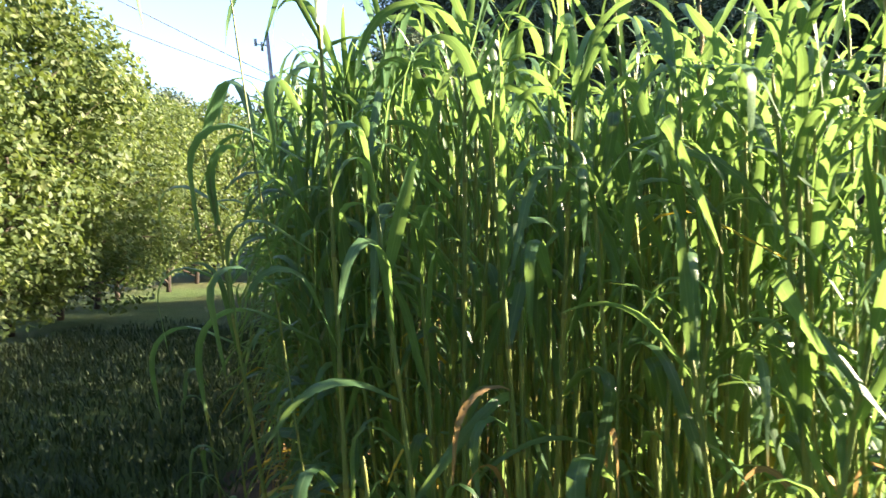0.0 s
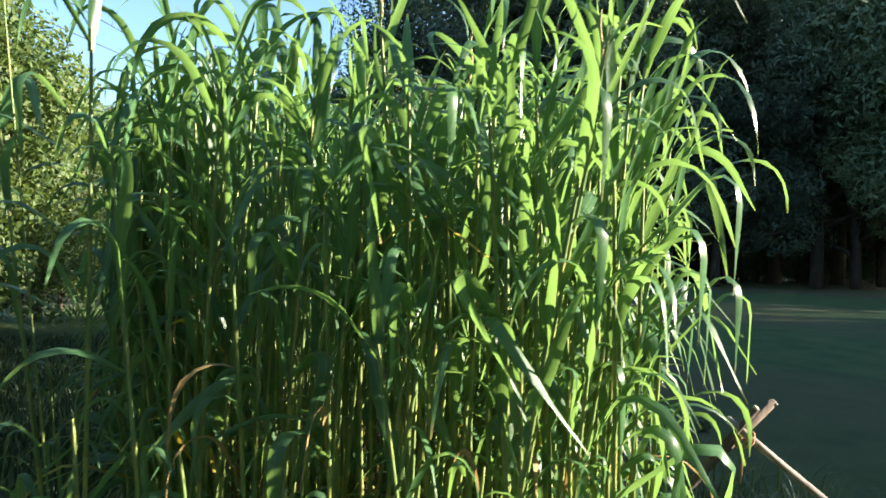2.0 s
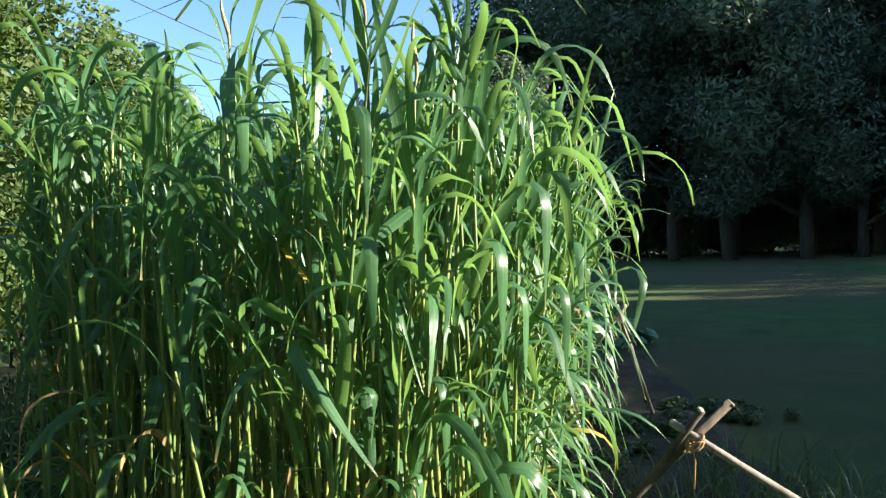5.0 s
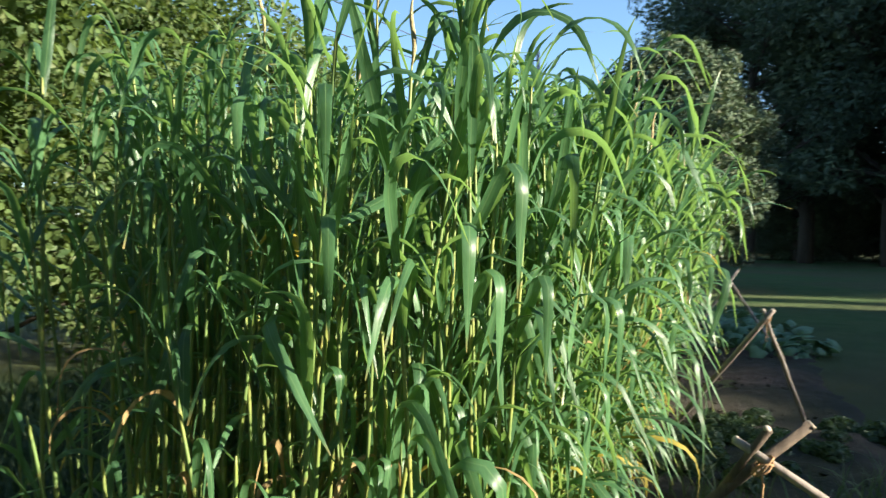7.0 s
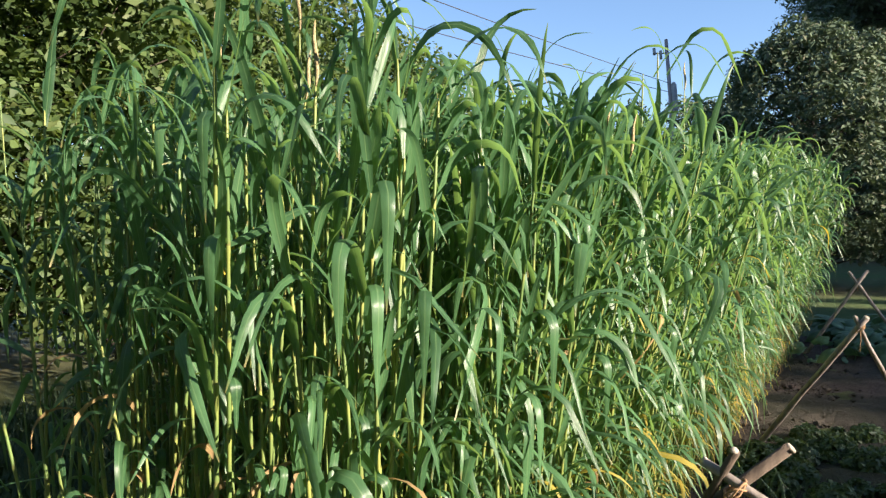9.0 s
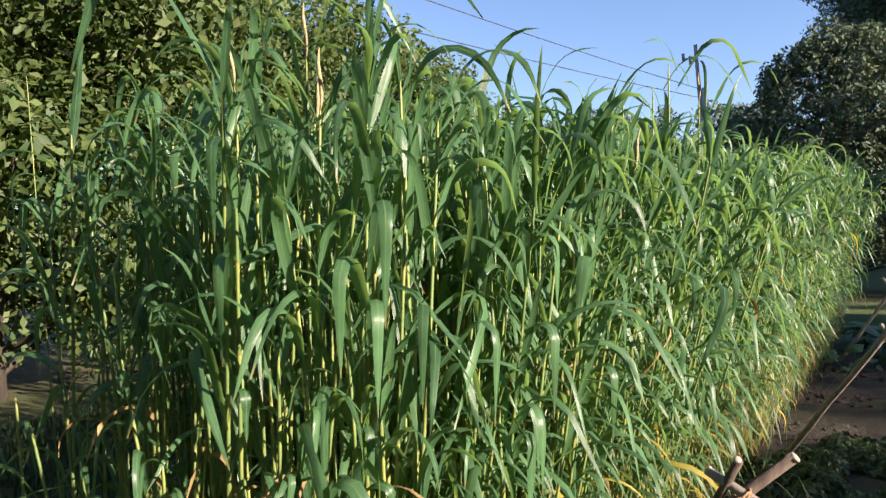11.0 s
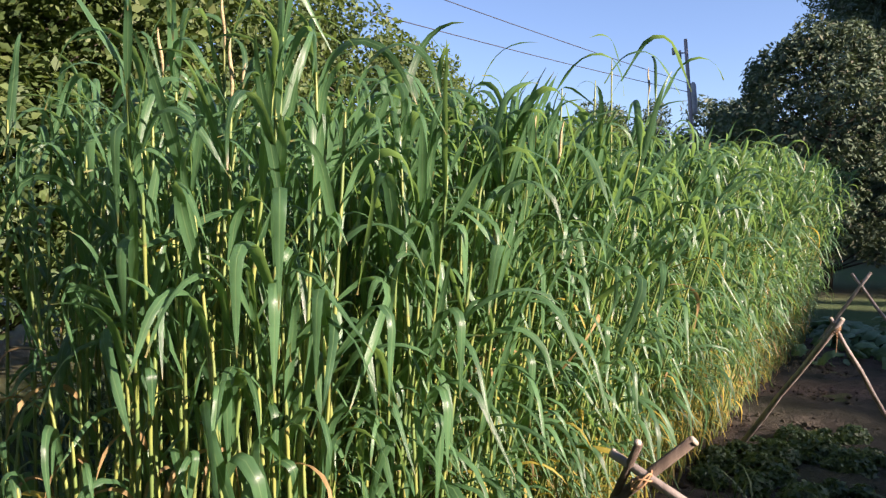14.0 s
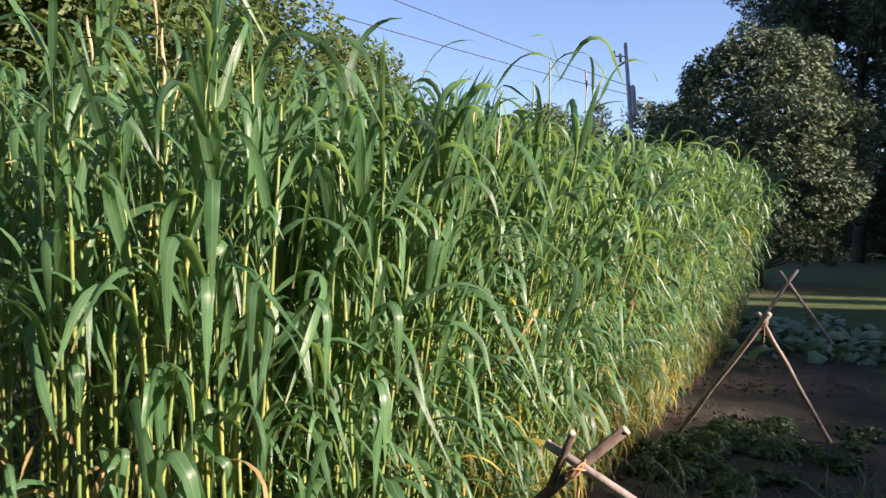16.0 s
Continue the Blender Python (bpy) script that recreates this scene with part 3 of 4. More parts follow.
def stand_mass():
    """The inner and far stalks and leaves that nobody could count, as one mesh."""
    rng = random.Random(17)
    verts, faces, uvs, slots = [], [], [], []
    slot_of = {"arch": 0, "erect": 0, "fold": 0, "flag": 0, "drape": 0, "yellow": 1, "dry": 2}

    def put(va, fa, ua, m, slot):
        n = len(verts)
        r = np.array(m.to_3x3())
        t = np.array(m.translation)
        verts.extend((np.asarray([tuple(q) for q in va]) @ r.T + t).tolist())
        faces.extend(tuple(i + n for i in f) for f in fa)
        uvs.extend(ua if ua else [(0.2, 0.3)] * len(va))
        slots.extend([slot] * len(fa))

    spots = []
    for k in range(1150):
        y = 2.45 + (FAR - 2.45) * rng.random() ** 1.35
        a, b = side_left(y), side_right(y)
        f = rng.random()
        if f < 0.35:
            spots.append((a + abs(rng.gauss(0, 0.15)), y, math.pi + rng.gauss(0.2, 0.4), 0.14))
        elif f < 0.65:
            spots.append((b - abs(rng.gauss(0, 0.2)), y, rng.gauss(-0.30, 0.35), 0.11))
        else:
            spots.append((rng.uniform(a, b), y, None, 0.16))
    for k in range(120):
        y = rng.uniform(2.25, 3.2)
        spots.append((rng.uniform(side_left(y) + 0.05, side_right(y) - 0.12), y, None, 0.13))
    for k in range(50):
        spots.append((rng.uniform(side_left(FAR), side_right(FAR)), FAR + rng.uniform(-0.2, 0.2), math.pi / 2, 0.15))
    # a skirt of short leaning side shoots that hides the feet of the sunlit side
    for k in range(310):
        y = 2.5 + (FAR - 2.5) * ((k + rng.random()) / 310) ** 1.1
        out = rng.gauss(-0.35, 0.35)
        lean = rng.uniform(0.08, 0.36)
        h = rng.uniform(0.45, 1.15)
        base = plant_pose(side_right(y) - rng.uniform(0.10, 0.28), y, lean, out)
        put(*STALK_ARRAYS[k % 6], None, base @ Matrix.Diagonal((0.8, 0.8, h, 1)), 3)
        z = 0.16
        while z < h:
            size = rng.uniform(0.45, 0.75) + 0.2 * z
            slot = 1 if rng.random() < max(0.05, (1.1 if y < 6.5 else 0.45) - 1.1 * z) else (2 if rng.random() < 0.05 else 0)
            az = out + rng.gauss(0, 0.65)
            put(*rng.choice(BANK["drape"]), base @ Matrix.Translation((*stalk_centre(k % 6, z / h), z)) @ Matrix.Rotation(az, 4, "Z") @ Matrix.Diagonal((size, size, size, 1)), slot)
            z += rng.uniform(0.06, 0.12)
    for x, y, out, dens in spots:
        if y < 3.0 and 0.45 < x < 1.0 and rng.random() < 0.5:
            continue
        h = stand_height(y) * (rng.uniform(0.78, 1.03) if y < 3.4 else rng.uniform(0.84, 1.06))
        base = plant_pose(x, y, rng.uniform(0.06, 0.22) if dens == 0.11 else rng.uniform(0, 0.09), out if out is not None else rng.uniform(0, 6))
        v = rng.randrange(6)
        put(*STALK_ARRAYS[v], None, base @ Matrix.Diagonal((1, 1, h, 1)), 3)
        for kind, z, az, size in blade_plan(rng, h, out, dens, 0.3 if dens == 0.11 else 0.6, hollow=2.5 if y < 3.5 and out is None else 0.0):
            src = rng.choice(BANK["drape" if kind == "yellow" else kind])
            cx, cy = stalk_centre(v, z / h)
            put(*src, base @ Matrix.Translation((cx, cy, z)) @ Matrix.Rotation(az, 4, "Z") @ Matrix.Diagonal((size, size, size, 1)), slot_of[kind])
    me = mesh_of("millet_stand", verts, faces, [M_BLADE_MASS, M_YELLOW, M_DRY, M_STALK], uvs)
    me.polygons.foreach_set("material_index", slots)
    return tagged(new("millet_stand", me), "dense inner mass of tall green millet stalks", "millet stand", kind="stuff")


stand_mass()


# ---- trees and shrubs ----
def leaf_cloud(rng, centres, count, size, flat=0.35, aspect=0.55):
    """Many small leaf blades on clumps: numpy arrays of vertices, and faces."""
    r = np.random.RandomState(rng.randrange(10 ** 6))
    c = np.asarray(centres)
    w = c[:, 3] ** 2
    pick = r.choice(len(c), size=count, p=w / w.sum())
    d = r.normal(size=(count, 3))
    d /= np.linalg.norm(d, axis=1)[:, None]
    rad = c[pick, 3] * r.uniform(0.55, 1.08, count) ** 0.6
    pos = c[pick, :3] + d * rad[:, None] * np.array([1, 1, 0.85])
    nrm = d * 0.55 + r.normal(size=(count, 3)) * 0.5 + np.array([0, 0, flat])
    nrm /= np.linalg.norm(nrm, axis=1)[:, None]
    t = np.cross(nrm, r.normal(size=(count, 3)))
    t /= np.linalg.norm(t, axis=1)[:, None] + 1e-9
    b = np.cross(nrm, t)
    s = size * r.uniform(0.6, 1.3, count)[:, None]
    v = np.stack([pos - t * s, pos - b * s * aspect + nrm * s * 0.12, pos + t * s, pos + b * s * aspect + nrm * s * 0.12], axis=1).reshape(-1, 3)
    f = np.arange(count * 4).reshape(-1, 4)
    return v, f


def cloud_mesh(name, v, f, mat, half=False):
    me = bpy.data.meshes.new(name)
    me.vertices.add(len(v))
    me.vertices.foreach_set("co", v.ravel().astype(np.float32))
    tri = f[:, [0, 1, 2]] if half else np.concatenate([f[:, [0, 1, 2]], f[:, [0, 2, 3]]])
    me.loops.add(tri.size)
    me.loops.foreach_set("vertex_index", tri.ravel().astype(np.int32))
    me.polygons.add(len(tri))
    me.polygons.foreach_set("loop_start", np.arange(0, tri.size, 3, dtype=np.int32))
    me.update(calc_edges=True)
    me.materials.append(mat)
    return me


def limbs(rng, height, trunk, spread, crown_at, n):
    """A tapered trunk with limbs that fork: bars, and the ends where clumps sit."""
    sets, ends = [], []
    top = Vector((rng.uniform(-0.3, 0.3), rng.uniform(-0.3, 0.3), height * 0.82))
    path = [Vector((0, 0, -0.1)).lerp(top, k / 6) + Vector((rng.gauss(0, 0.02), rng.gauss(0, 0.02), 0)) * height * 0.2 for k in range(7)]
    path[0] = Vector((0, 0, -0.1))
    sets.append(tube(path, [trunk * (1 - 0.13 * k) for k in range(7)], 8))
    for k in range(n):
        s = crown_at + (0.98 - crown_at) * (k + rng.random()) / n
        i = min(5, int(s * 6))
        start = path[i].lerp(path[i + 1], s * 6 - i)
        az = k * 2.4 + rng.uniform(-0.5, 0.5)
        reach = spread * (0.55 + 0.6 * math.sin(math.pi * min(1, (s - crown_at) / (1 - crown_at) * 0.8 + 0.15))) * rng.uniform(0.75, 1.1)
        end = start + Vector((math.cos(az) * reach, math.sin(az) * reach, reach * rng.uniform(0.15, 0.6)))
        mid = start.lerp(end, 0.5) + Vector((0, 0, 0.08 * reach))
        r0 = trunk * (1 - 0.13 * i) * 0.5
        sets.append(tube([start, mid, end], [r0, r0 * 0.6, r0 * 0.2], 5))
        ends += [(mid, 0.7), (end, 1.0)]
        for q in range(2):
            a2 = az + rng.uniform(-1.1, 1.1)
            e2 = mid + Vector((math.cos(a2) * reach * 0.5, math.sin(a2) * reach * 0.5, reach * rng.uniform(0.0, 0.5)))
            sets.append(tube([mid, e2], [r0 * 0.45, r0 * 0.12], 4))
            ends.append((e2, 0.85))
    return joined(sets), ends


def make_tree(name, rng, height, trunk, spread, crown_at, n, clump, leaves, size, mat, label, category, group="", half=False):
    root = new(name)
    tagged(root, label, category, group)
    bars, ends = limbs(rng, height, trunk, spread, crown_at, n)
    piece("trunk", mesh_of("trunk", *bars, M_BARK), root)
    cent = [(e.x, e.y, max(e.z, clump * 0.4), clump * k * rng.uniform(0.45, 1.3)) for e, k in ends]
    piece("crown", cloud_mesh("crown", *leaf_cloud(rng, cent, leaves, size), mat, half), root)
    return root


def garden_tree():
    """A broad dome of leafy sprays that reaches almost to the grass."""
    rng = random.Random(8)
    root = new("broadleaf_tree")
    root.matrix_basis = pose(2.35, 24.3, -0.03)
    tagged(root, "round dense dark green broadleaf tree on the lawn", "tree")
    sets = [tube([(0, 0, -0.1), (0.05, 0, 1.2), (0, 0.08, 3.2), (0.06, 0, 5.0), (0, 0, 6.5)], [0.2, 0.16, 0.12, 0.08, 0.03], 9)]
    cent = []
    for k in range(330):
        s = ((k + rng.random()) / 330) ** 0.9
        z = 1.1 + 6.15 * s
        girth = 2.95 * max(0.02, 1.0 - abs((s - 0.42) / 0.60) ** 2.2) ** 0.5
        az = k * 2.39996
        lump = 1.0 + 0.22 * noise.noise(Vector((math.cos(az) * 1.6, math.sin(az) * 1.6, z * 0.55)))
        r = max(0.1, girth * lump * rng.uniform(0.70, 1.0))
        c = Vector((math.cos(az) * r, math.sin(az) * r, z + rng.uniform(-0.2, 0.2)))
        cent.append((*c, rng.uniform(0.22, 0.50)))
        if k % 4 == 0:
            start = Vector((0, 0, max(0.5, z - 0.55 * r)))
            sets.append(tube([start, start.lerp(c, 0.5) + Vector((0, 0, 0.1)), c], [0.035, 0.022, 0.008], 5))
    piece("trunk", mesh_of("trunk", *joined(sets), M_BARK), root)
    v, f = leaf_cloud(rng, cent, 46000, 0.085, 0.45, 0.42)
    piece("crown", cloud_mesh("crown", v, f, M_TREE), root)


garden_tree()


def crown_top(root):
    """Height that the crown of an unscaled tree reaches."""
    crown = [o for o in root.children if o.name.startswith("crown")][0]
    co = np.empty(len(crown.data.vertices) * 3, dtype=np.float32)
    crown.data.vertices.foreach_get("co", co)
    return float(np.percentile(co.reshape(-1, 3)[:, 2], 98.5))


def place_trees(kinds, spots, rng):
    """spots: x, y and the height wanted."""
    tops = [crown_top(k) for k in kinds]
    for i, (x, y, h, *slim) in enumerate(spots):
        k = i % len(kinds)
        m = pose(x, y, -0.05, 0, 0, rng.uniform(0, 360))
        if i < len(kinds):
            kinds[k].matrix_basis = m
            ob = kinds[k]
        else:
            ob = copy_thing(kinds[k], m)
        s = h / tops[k]
        w = s * (slim[0] if slim else 1.0)
        ob.scale = (w, w, s)


def woods():
    rng = random.Random(21)
    lab = "tall dark shaded woodland tree at the lawn's edge"
    kinds = [make_tree("woodland_tree", rng, 17.5, 0.32, 4.6, 0.12, 24, 1.55, 32000, 0.16, M_WOODS, lab, "tree", "woods round the lawn", True) for k in range(3)]
    plain = [make_tree("woodland_tree", rng, 17.5, 0.32, 4.4, 0.06, 22, 1.55, 9000, 0.36, M_WOODS, lab, "tree", "woods round the lawn", True) for k in range(3)]
    spots = []
    for k in range(13):                       # north edge
        spots.append((7.6 + 3.5 * k + rng.uniform(-1.2, 1.2), 48 + rng.uniform(-4, 4) - 0.25 * k, (17 if k == 0 else 21) + rng.uniform(-5, 4)))
    for k in range(10):
        spots.append((12 + 4.8 * k, 55 + rng.uniform(-2, 2), 26 + rng.uniform(-2, 2)))
    for x, y in ((46, 47), (52, 47), (47, 54), (55, 58), (60, 50), (50, 42)):
        spots.append((x + rng.uniform(-1, 1), y, 24))
    place_trees(kinds, spots, rng)
    spots = []
    # east edge, behind which the sun stands: a lower stretch lets its light through
    for k in range(34):
        y = -25.1 + 1.9 * k
        if y < -4.0:
            h = 20.0
        elif y < 4.0:
            h = 15.95
        elif y < 9.5:
            h = 15.85
        elif y < 14.4:
            h = 16.2
        elif y < 19.4:
            continue
        elif y < 33.2:
            continue
        else:
            h = 22.0
        spots.append((47 + rng.uniform(-0.5, 0.5), y - 5.6, h + rng.uniform(-0.2, 0.2)))
    for k in range(6):                        # an unseen second row, added to stop sun where the first one thins
        spots.append((50.5 + rng.uniform(-0.3, 0.3), 2.4 + 1.9 * k, 17.4))
    for y in (10.7, 11.6, 12.5):              # slender taller ones between, out of view, added for their shade
        spots.append((47 + rng.uniform(-0.5, 0.5), y, 20.0, 0.5))
    # slim ones out of view, spaced to cut the sun into strips on the lawn
    for y, w in ((14.0, 0.36), (17.4, 0.17), (20.4, 0.34), (23.6, 0.24), (27.9, 0.4)):
        spots.append((47 + rng.uniform(-0.3, 0.3), y, 17.5, w))
    for k in range(13):                       # unseen south edge behind the lawn, added to hold off sky light
        spots.append((-26 + 4.6 * k + rng.uniform(-1, 1), -16 + rng.uniform(-2, 2), 14 + rng.uniform(-2, 2)))
    for k in range(16):                       # far treeline
        spots.append((-64 + 4.6 * k + rng.uniform(-1, 1), 88 + rng.uniform(-4, 4), 15.5 + rng.uniform(-2, 2)))
    place_trees(plain, spots, rng)
    low = [make_tree("understory_shrub", rng, 4.2, 0.08, 1.8, 0.02, 16, 1.0, 7000, 0.15, M_WOODS, "dark shaded understory shrub below woodland trees", "shrub", "woods round the lawn", True) for k in range(2)]
    place_trees(low, [(4.0 + 2.1 * k + rng.uniform(-0.6, 0.6), 61.0 + rng.uniform(-1.5, 1.5), 6.5 + rng.uniform(-1, 1.5)) for k in range(26)] + [(5.0 + 2.1 * k + rng.uniform(-0.6, 0.6), 58.0 + rng.uniform(-1, 1), 4.5 + rng.uniform(-1, 1)) for k in range(26)], rng)


woods()


def hedge_row():
    rng = random.Random(3)
    lab = "overgrown leafy green shrub lit by low sun"
    kinds = [make_tree("hedge_shrub", rng, 4.6, 0.06, 1.35, 0.04, 26, 0.50, 23000, 0.042, M_HEDGE, lab, "shrub", "hedge beside the lawn") for k in range(3)]
    place_trees(kinds, [(-4.4, 19.0, 4.4), (-4.3, 21.5, 4.9), (-4.3, 24.0, 5.1), (-5.0, 17.2, 4.1), (-4.9, 15.6, 4.2), (-4.9, 13.9, 4.2), (-4.9, 12.1, 4.8), (-4.9, 10.4, 5.1), (-5.0, 8.7, 4.9), (-5.4, 7.0, 5.3),
                        (-5.6, 5.2, 6.2), (-5.8, 3.4, 6.4), (-7.6, 8.4, 5.8), (-8.2, 6.0, 7.4), (-8.2, 3.2, 8.0), (-7.4, 1.2, 7.0)], rng)


hedge_row()


def overhanging_tree():
    rng = random.Random(15)
    t = make_tree("walnut_tree", rng, 5.8, 0.11, 2.7, 0.52, 22, 0.75, 32000, 0.040, M_HEDGE, "spreading tree with feathery leaves over the grass path", "tree")
    t.matrix_basis = pose(-6.2, 4.6, -0.03, 0, 0, 25)


overhanging_tree()


# ---- bean poles ----
def bar(a, b, r0, r1, rng, segs=6, sides=8):
    a, b = Vector(a), Vector(b)
    path = [a.lerp(b, k / segs) + Vector((rng.gauss(0, 1), rng.gauss(0, 1), rng.gauss(0, 1))) * 0.0022 for k in range(segs + 1)]
    return tube(path, [(r0 + (r1 - r0) * k / segs) * rng.uniform(0.93, 1.07) for k in range(segs + 1)], sides)


def bean_frame(name, label, poles, tie, rng, twine_r=0.024):
    root = new(name)
    root.location = (tie[0], tie[1], 0.0)
    tagged(root, label, "bean poles", "bean pole frames")
    off = Vector((tie[0], tie[1], 0))
    for a, b, r0, r1, mat, lab in poles:
        ob = piece("pole", mesh_of("pole", *bar(Vector(a) - off, Vector(b) - off, r0, r1, rng), mat), root, None, lab)
        d = (Vector(b) - Vector(a)).normalized()
        e = Vector(b) - off
        piece("cut_end", mesh_of("cut_end", *tube([e - d * 0.004, e + d * 0.003], [r1 * 0.97, r1 * 0.9], 8), M_CUT), ob, None, "pale sawn end")
    pts = []
    for q in range(40):
        a = q * math.tau / 12
        pts.append(Vector((math.cos(a) * twine_r, math.sin(a) * twine_r * 1.25, tie[2] - 0.012 + 0.012 * math.sin(q * 0.9) + 0.014 * math.cos(a))))
    pts += [pts[-1] + Vector((0.004, -0.012, -0.05)), pts[-1] + Vector((-0.002, -0.014, -0.13))]
    loops = [tube(pts, 0.0030, 5)]
    piece("twine", mesh_of("twine", *joined(loops), M_TWINE), root, None, "orange-brown twine lashing")
    return root


def bean_frames():
    rng = random.Random(2)
    bean_frame("bean_pole_frame", "lashed tripod of rough cut poles standing on soil", [
        ((1.04, 2.665, -0.02), (2.118, 2.64, 1.012), 0.018, 0.014, M_STICK, "dark bark-covered pole"),
        ((1.49, 3.13, -0.02), (2.002, 2.552, 1.015), 0.013, 0.010, M_STICK, "dark bark-covered pole"),
        ((3.36, 3.10, -0.02), (1.932, 2.58, 0.975), 0.016, 0.011, M_PALE, "pale barked-off pole"),
    ], (2.0, 2.6, 0.92), rng)
    bean_frame("bean_pole_frame", "lashed pair of grey bean poles standing on soil", [
        ((1.81, 6.20, -0.03), (2.48, 5.60, 1.03), 0.021, 0.017, M_GREY, ""),
        ((2.92, 6.60, -0.03), (2.42, 5.59, 1.03), 0.017, 0.013, M_GREY, ""),
    ], (2.45, 5.63, 0.97), rng)
    bean_frame("bean_pole_frame", "lashed pair of grey bean poles standing on soil", [
        ((2.15, 10.9, -0.05), (2.86, 10.8, 1.08), 0.024, 0.019, M_GREY, ""),
        ((3.40, 10.9, -0.05), (2.66, 10.8, 1.06), 0.024, 0.019, M_GREY, ""),
    ], (2.76, 10.83, 0.98), rng)


bean_frames()


# ---- utility pole and wires ----
def utility_pole():
    root = new("utility_pole")
    root.matrix_basis = pose(-4.0, 44.5, 0, 0, -4, 0)
    tagged(root, "weathered grey wooden utility pole with hardware", "utility pole")
    piece("pole", mesh_of("pole", *tube([(0, 0, -0.2), (0, 0, 6), (0, 0, 13)], [0.15, 0.13, 0.10], 10), M_POLE), root)
    piece("transformer", mesh_of("transformer", *tube([(0.24, 0, 8.6), (0.24, 0, 8.7), (0.24, 0, 10.3), (0.24, 0, 10.45)], [0.13, 0.16, 0.16, 0.08], 12), M_METAL), root, None, "grey transformer can")
    piece("bracket", mesh_of("bracket", *joined([tube([(0, 0, 12.2), (-0.7, -0.1, 12.3)], 0.04, 6), tube([(-0.7, -0.1, 12.2), (-0.7, -0.1, 12.6)], 0.09, 8), tube([(-0.35, -0.05, 11.9), (-0.35, -0.05, 12.4)], 0.08, 8)]), M_METAL), root, None, "insulators on a bracket")
    for k, (h, end) in enumerate(((10.4, (-15.8, 0.0, 10.5)), (9.9, (-15.4, 0.0, 8.4)))):
        a, b = Vector((-4.7, 44.5, h)), Vector(end)
        pts = [a.lerp(b, q / 24) - Vector((0, 0, 0.35 * math.sin(math.pi * q / 24))) for q in range(25)]
        tagged(new("power_line", mesh_of("power_line", *tube(pts, 0.018, 5), M_WIRE)), "dark overhead power cable from the utility pole", "cable", "overhead cables")


utility_pole()


# ---- garden plants on the soil ----
def lobed_leaf(rng, r):
    """A broad squash leaf on its upright stem."""
    n = 15
    verts, faces, uvs = [], [], []
    top = Vector((r * 0.6, 0, r * 2.4))
    sv, sf = tube([(0, 0, 0), (r * 0.25, 0, r * 1.3), tuple(top)], [0.006, 0.005, 0.004], 5)
    verts += [Vector(v) for v in sv]
    faces += sf
    uvs += [(0.2, 0.2)] * len(sv)
    c = len(verts)
    verts.append(top)
    uvs.append((0.5, 0.5))
    for ring, share in ((1, 0.55), (2, 1.0)):
        for k in range(n):
            a = math.tau * k / n
            lobes = 1 + 0.16 * math.cos(5 * a) + rng.uniform(-0.05, 0.05)
            if k == 0:
                lobes *= 0.45
            q = share * r * lobes
            verts.append(top + Vector((-math.cos(a) * q + r * 0.15, math.sin(a) * q, -0.22 * r * share * share + rng.uniform(-0.05, 0.05) * r + (0.10 * r if share < 1 else 0))))
            uvs.append((0.2, 0.3))
    for k in range(n):
        k2 = (k + 1) % n
        faces.append((c, c + 1 + k, c + 1 + k2))
        faces.append((c + 1 + k, c + 1 + n + k, c + 1 + n + k2, c + 1 + k2))
    return mesh_of("squash_leaf", verts, faces, M_SQUASH, uvs)


def squash_patch():
    rng = random.Random(31)
    leaves = [lobed_leaf(rng, rng.uniform(0.11, 0.16)) for _ in range(5)]

    def plant(x, y, size, n, label, wide=0.40, tall=1.0):
        root = new("squash_plant")
        root.location = (x, y, 0.0)
        tagged(root, label, "squash plant", "low leafy garden plants")
        for k in range(n):
            a = k * 2.4 + rng.uniform(-0.5, 0.5)
            d = size * rng.uniform(0.05, wide)
            m = Matrix.Translation((math.cos(a) * d, math.sin(a) * d, -0.01)) @ Matrix.Rotation(a + rng.uniform(-0.6, 0.6), 4, "Z") @ Matrix.Rotation(rng.uniform(-0.6, 1.1), 4, "Y") @ Matrix.Rotation(rng.gauss(0, 0.65), 4, "X") @ Matrix.Diagonal((*[size * rng.uniform(0.35, 1.0)] * 3, 1)) @ Matrix.Diagonal((1, 1, tall, 1))
            piece("leaf", rng.choice(leaves), root, m)

    for k in range(38):
        plant(2.35 + 1.25 * ((k * 0.618) % 1.0) + rng.uniform(-0.15, 0.15), 10.6 + 3.2 * ((k * 0.377) % 1.0), rng.uniform(0.62, 0.95), 17, "bushy squash plant with broad bluish green leaves on soil")
    for x, y, size in ((1.74, 2.36, 0.52), (1.98, 2.40, 0.56), (2.20, 2.52, 0.6), (2.38, 2.74, 0.6), (1.86, 2.66, 0.56), (2.16, 2.84, 0.56), (2.55, 2.95, 0.55)):
        plant(x, y, size, 24, "sunlit leafy plant with broad leaves beside the pole tripod", 0.42, 3.1)


squash_patch()


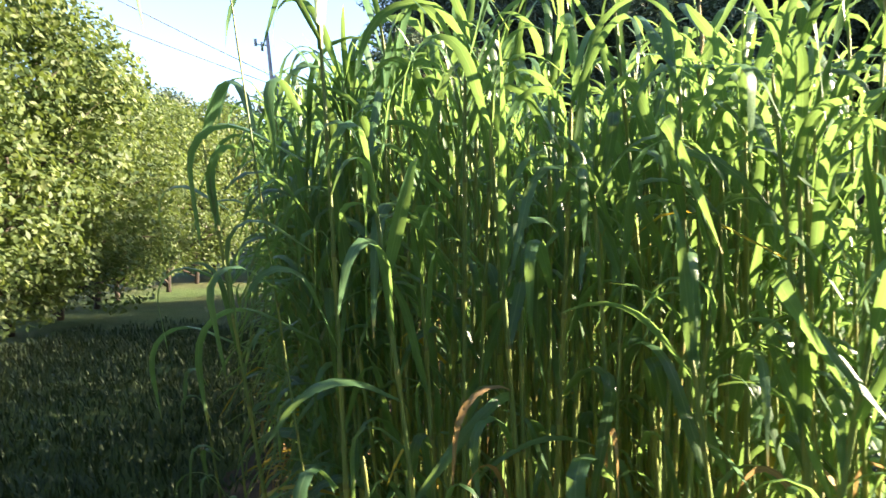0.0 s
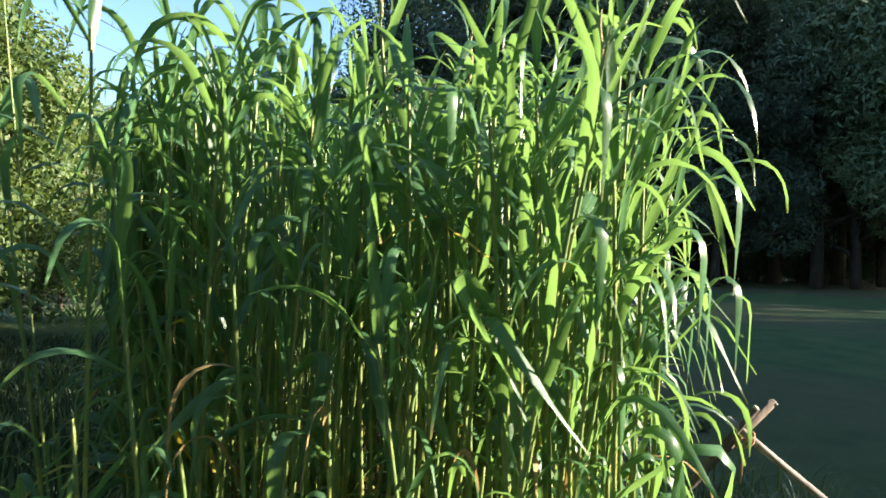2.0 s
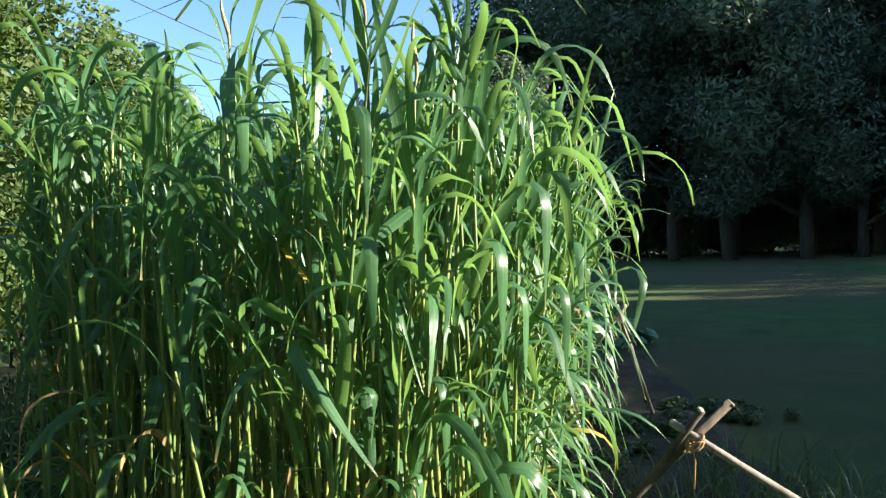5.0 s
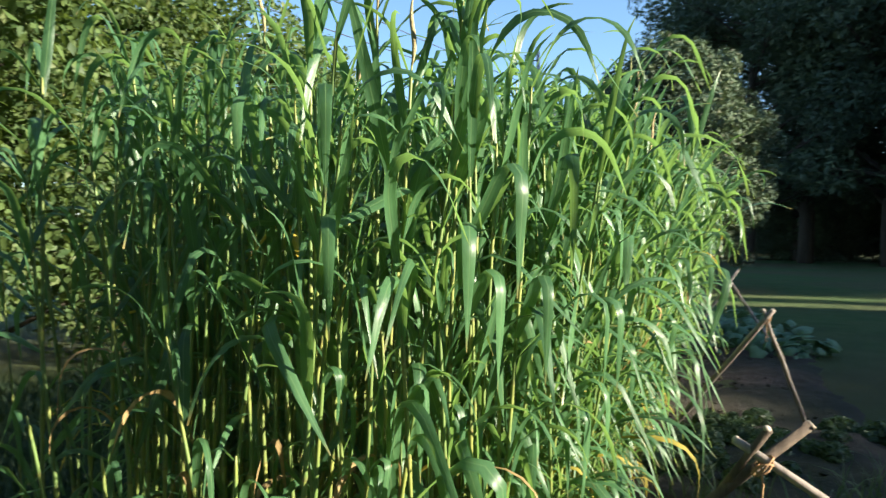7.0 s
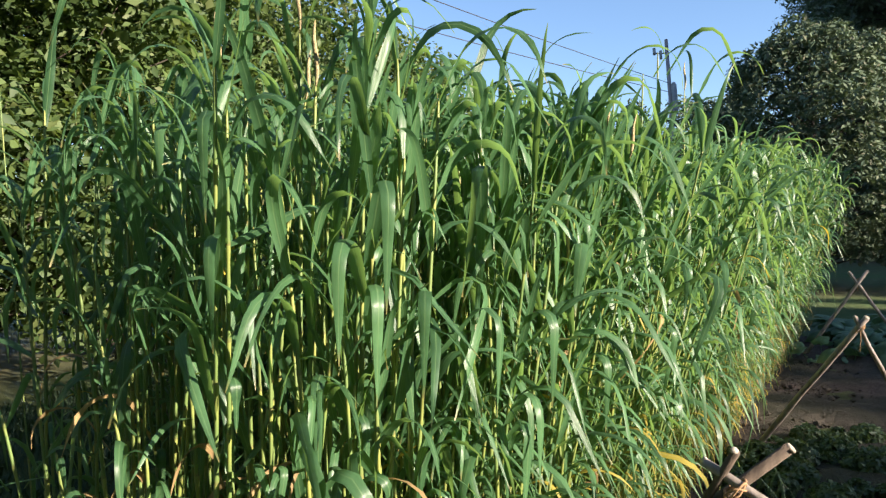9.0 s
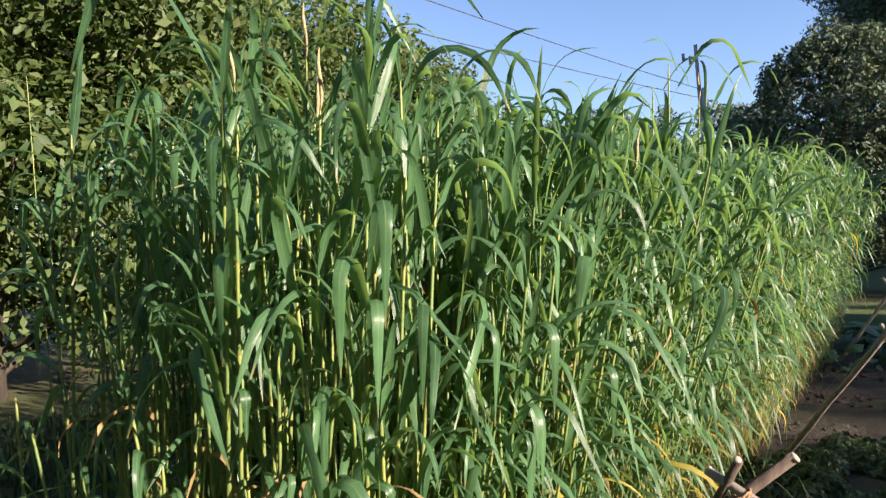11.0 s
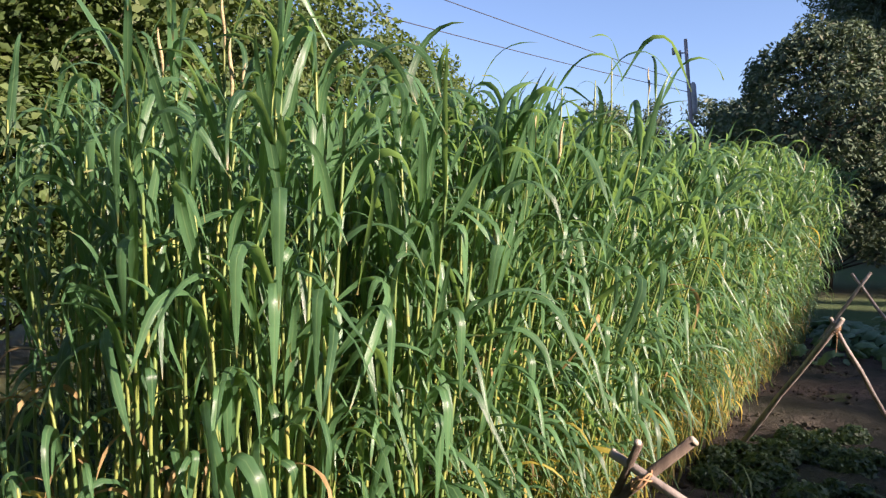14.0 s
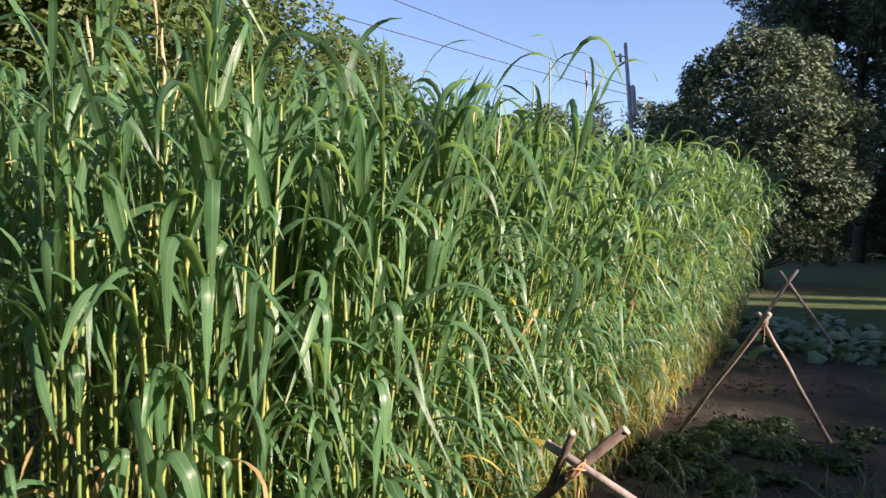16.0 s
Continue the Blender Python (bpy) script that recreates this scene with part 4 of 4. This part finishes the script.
def tufts(name, label, rng, spots, blades, length, width, spread, segs=5, material=M_WEED):
    """Weedy grass too thick to count, as one mesh."""
    verts, faces, uvs = [], [], []
    for x, y, s in spots:
        for _ in range(blades):
            va, fa, ua = blade_arrays(s * length * rng.uniform(0.6, 1.2), width * rng.uniform(0.7, 1.3), rng.uniform(55, 85), rng.uniform(-50, 50), rng.uniform(0.5, 0.8), rng.uniform(-0.5, 0.5), rng.uniform(-0.8, 0.8), 0.03, rng, segs)
            m = Matrix.Translation((x + rng.gauss(0, spread * s), y + rng.gauss(0, spread * s), -0.01)) @ Matrix.Rotation(rng.uniform(0, math.tau), 4, "Z")
            k = len(verts)
            verts += [m @ Vector(q) for q in va]
            faces += [tuple(i + k for i in f) for f in fa]
            uvs += ua
    tagged(new(name, mesh_of(name, verts, faces, material, uvs)), label, "weeds", kind="stuff")


def soil_clods():
    """Crumbs and lumps of dry earth strewn over the bed."""
    rng = random.Random(61)
    sets = []
    for k in range(1100):
        y = 2.4 + 8.0 * rng.random() ** 1.3
        x = side_right(y) - 0.1 + (1.5 if rng.random() < 0.35 else 0.7) * rng.random()
        r = 0.006 + 0.026 * rng.random() ** 2.5
        c = Vector((x, y, 0.015 + 0.02 * noise.noise(Vector((x * 2.2, y * 2.2, 7)))))
        ring = [c + Vector((math.cos(a) * r * rng.uniform(0.7, 1.3), math.sin(a) * r * rng.uniform(0.7, 1.3), r * rng.uniform(-0.2, 0.4))) for a in (0, 1.05, 2.09, 3.14, 4.19, 5.24)]
        sets.append((ring + [c + Vector((0, 0, r * rng.uniform(0.6, 1.0))), c - Vector((0, 0, r))],
                     [(i, (i + 1) % 6, 6) for i in range(6)] + [((i + 1) % 6, i, 7) for i in range(6)]))
    tagged(new("soil_clods", mesh_of("soil_clods", *joined(sets), M_SOIL, smooth=False)), "loose dry brown clods on the tilled soil", "soil clods", kind="stuff")


soil_clods()


def weeds():
    rng = random.Random(41)
    tufts("long_grass", "loose long weedy grass on garden soil", rng, [(rng.uniform(1.85, 3.5), rng.uniform(3.75, 4.9), rng.uniform(0.6, 1.3)) for k in range(46)], 9, 0.40, 0.009, 0.07)
    clumps = [(cx + rng.gauss(0, 0.22), cy + rng.gauss(0, 0.16), 0.03, rng.uniform(0.05, 0.13)) for cx, cy in ((1.95, 6.0), (2.3, 6.3), (2.7, 6.2), (2.1, 5.6), (2.9, 6.8), (3.6, 6.6)) for k in range(10)]
    tagged(new("low_weeds", cloud_mesh("low_weeds", *leaf_cloud(rng, clumps, 26000, 0.02, 0.5), M_WEED)), "low clumps of dark green weeds on soil", "weeds", kind="stuff")
    # path grass takes the darker blades, which stand in for deep shade
    tufts("path_grass", "short path grass beside the millet, coloured dark for its shade", rng, [(rng.uniform(-4.2, 0.35 - 0.11 * (y - 1.5)), y, rng.uniform(0.6, 1.5)) for y in [-0.6 + rng.gauss(0, 0.5) + 12.6 * rng.random() ** 1.5 for k in range(3500)]], 10, 0.10, 0.015, 0.09, 3, M_PATH_SHADE)


weeds()
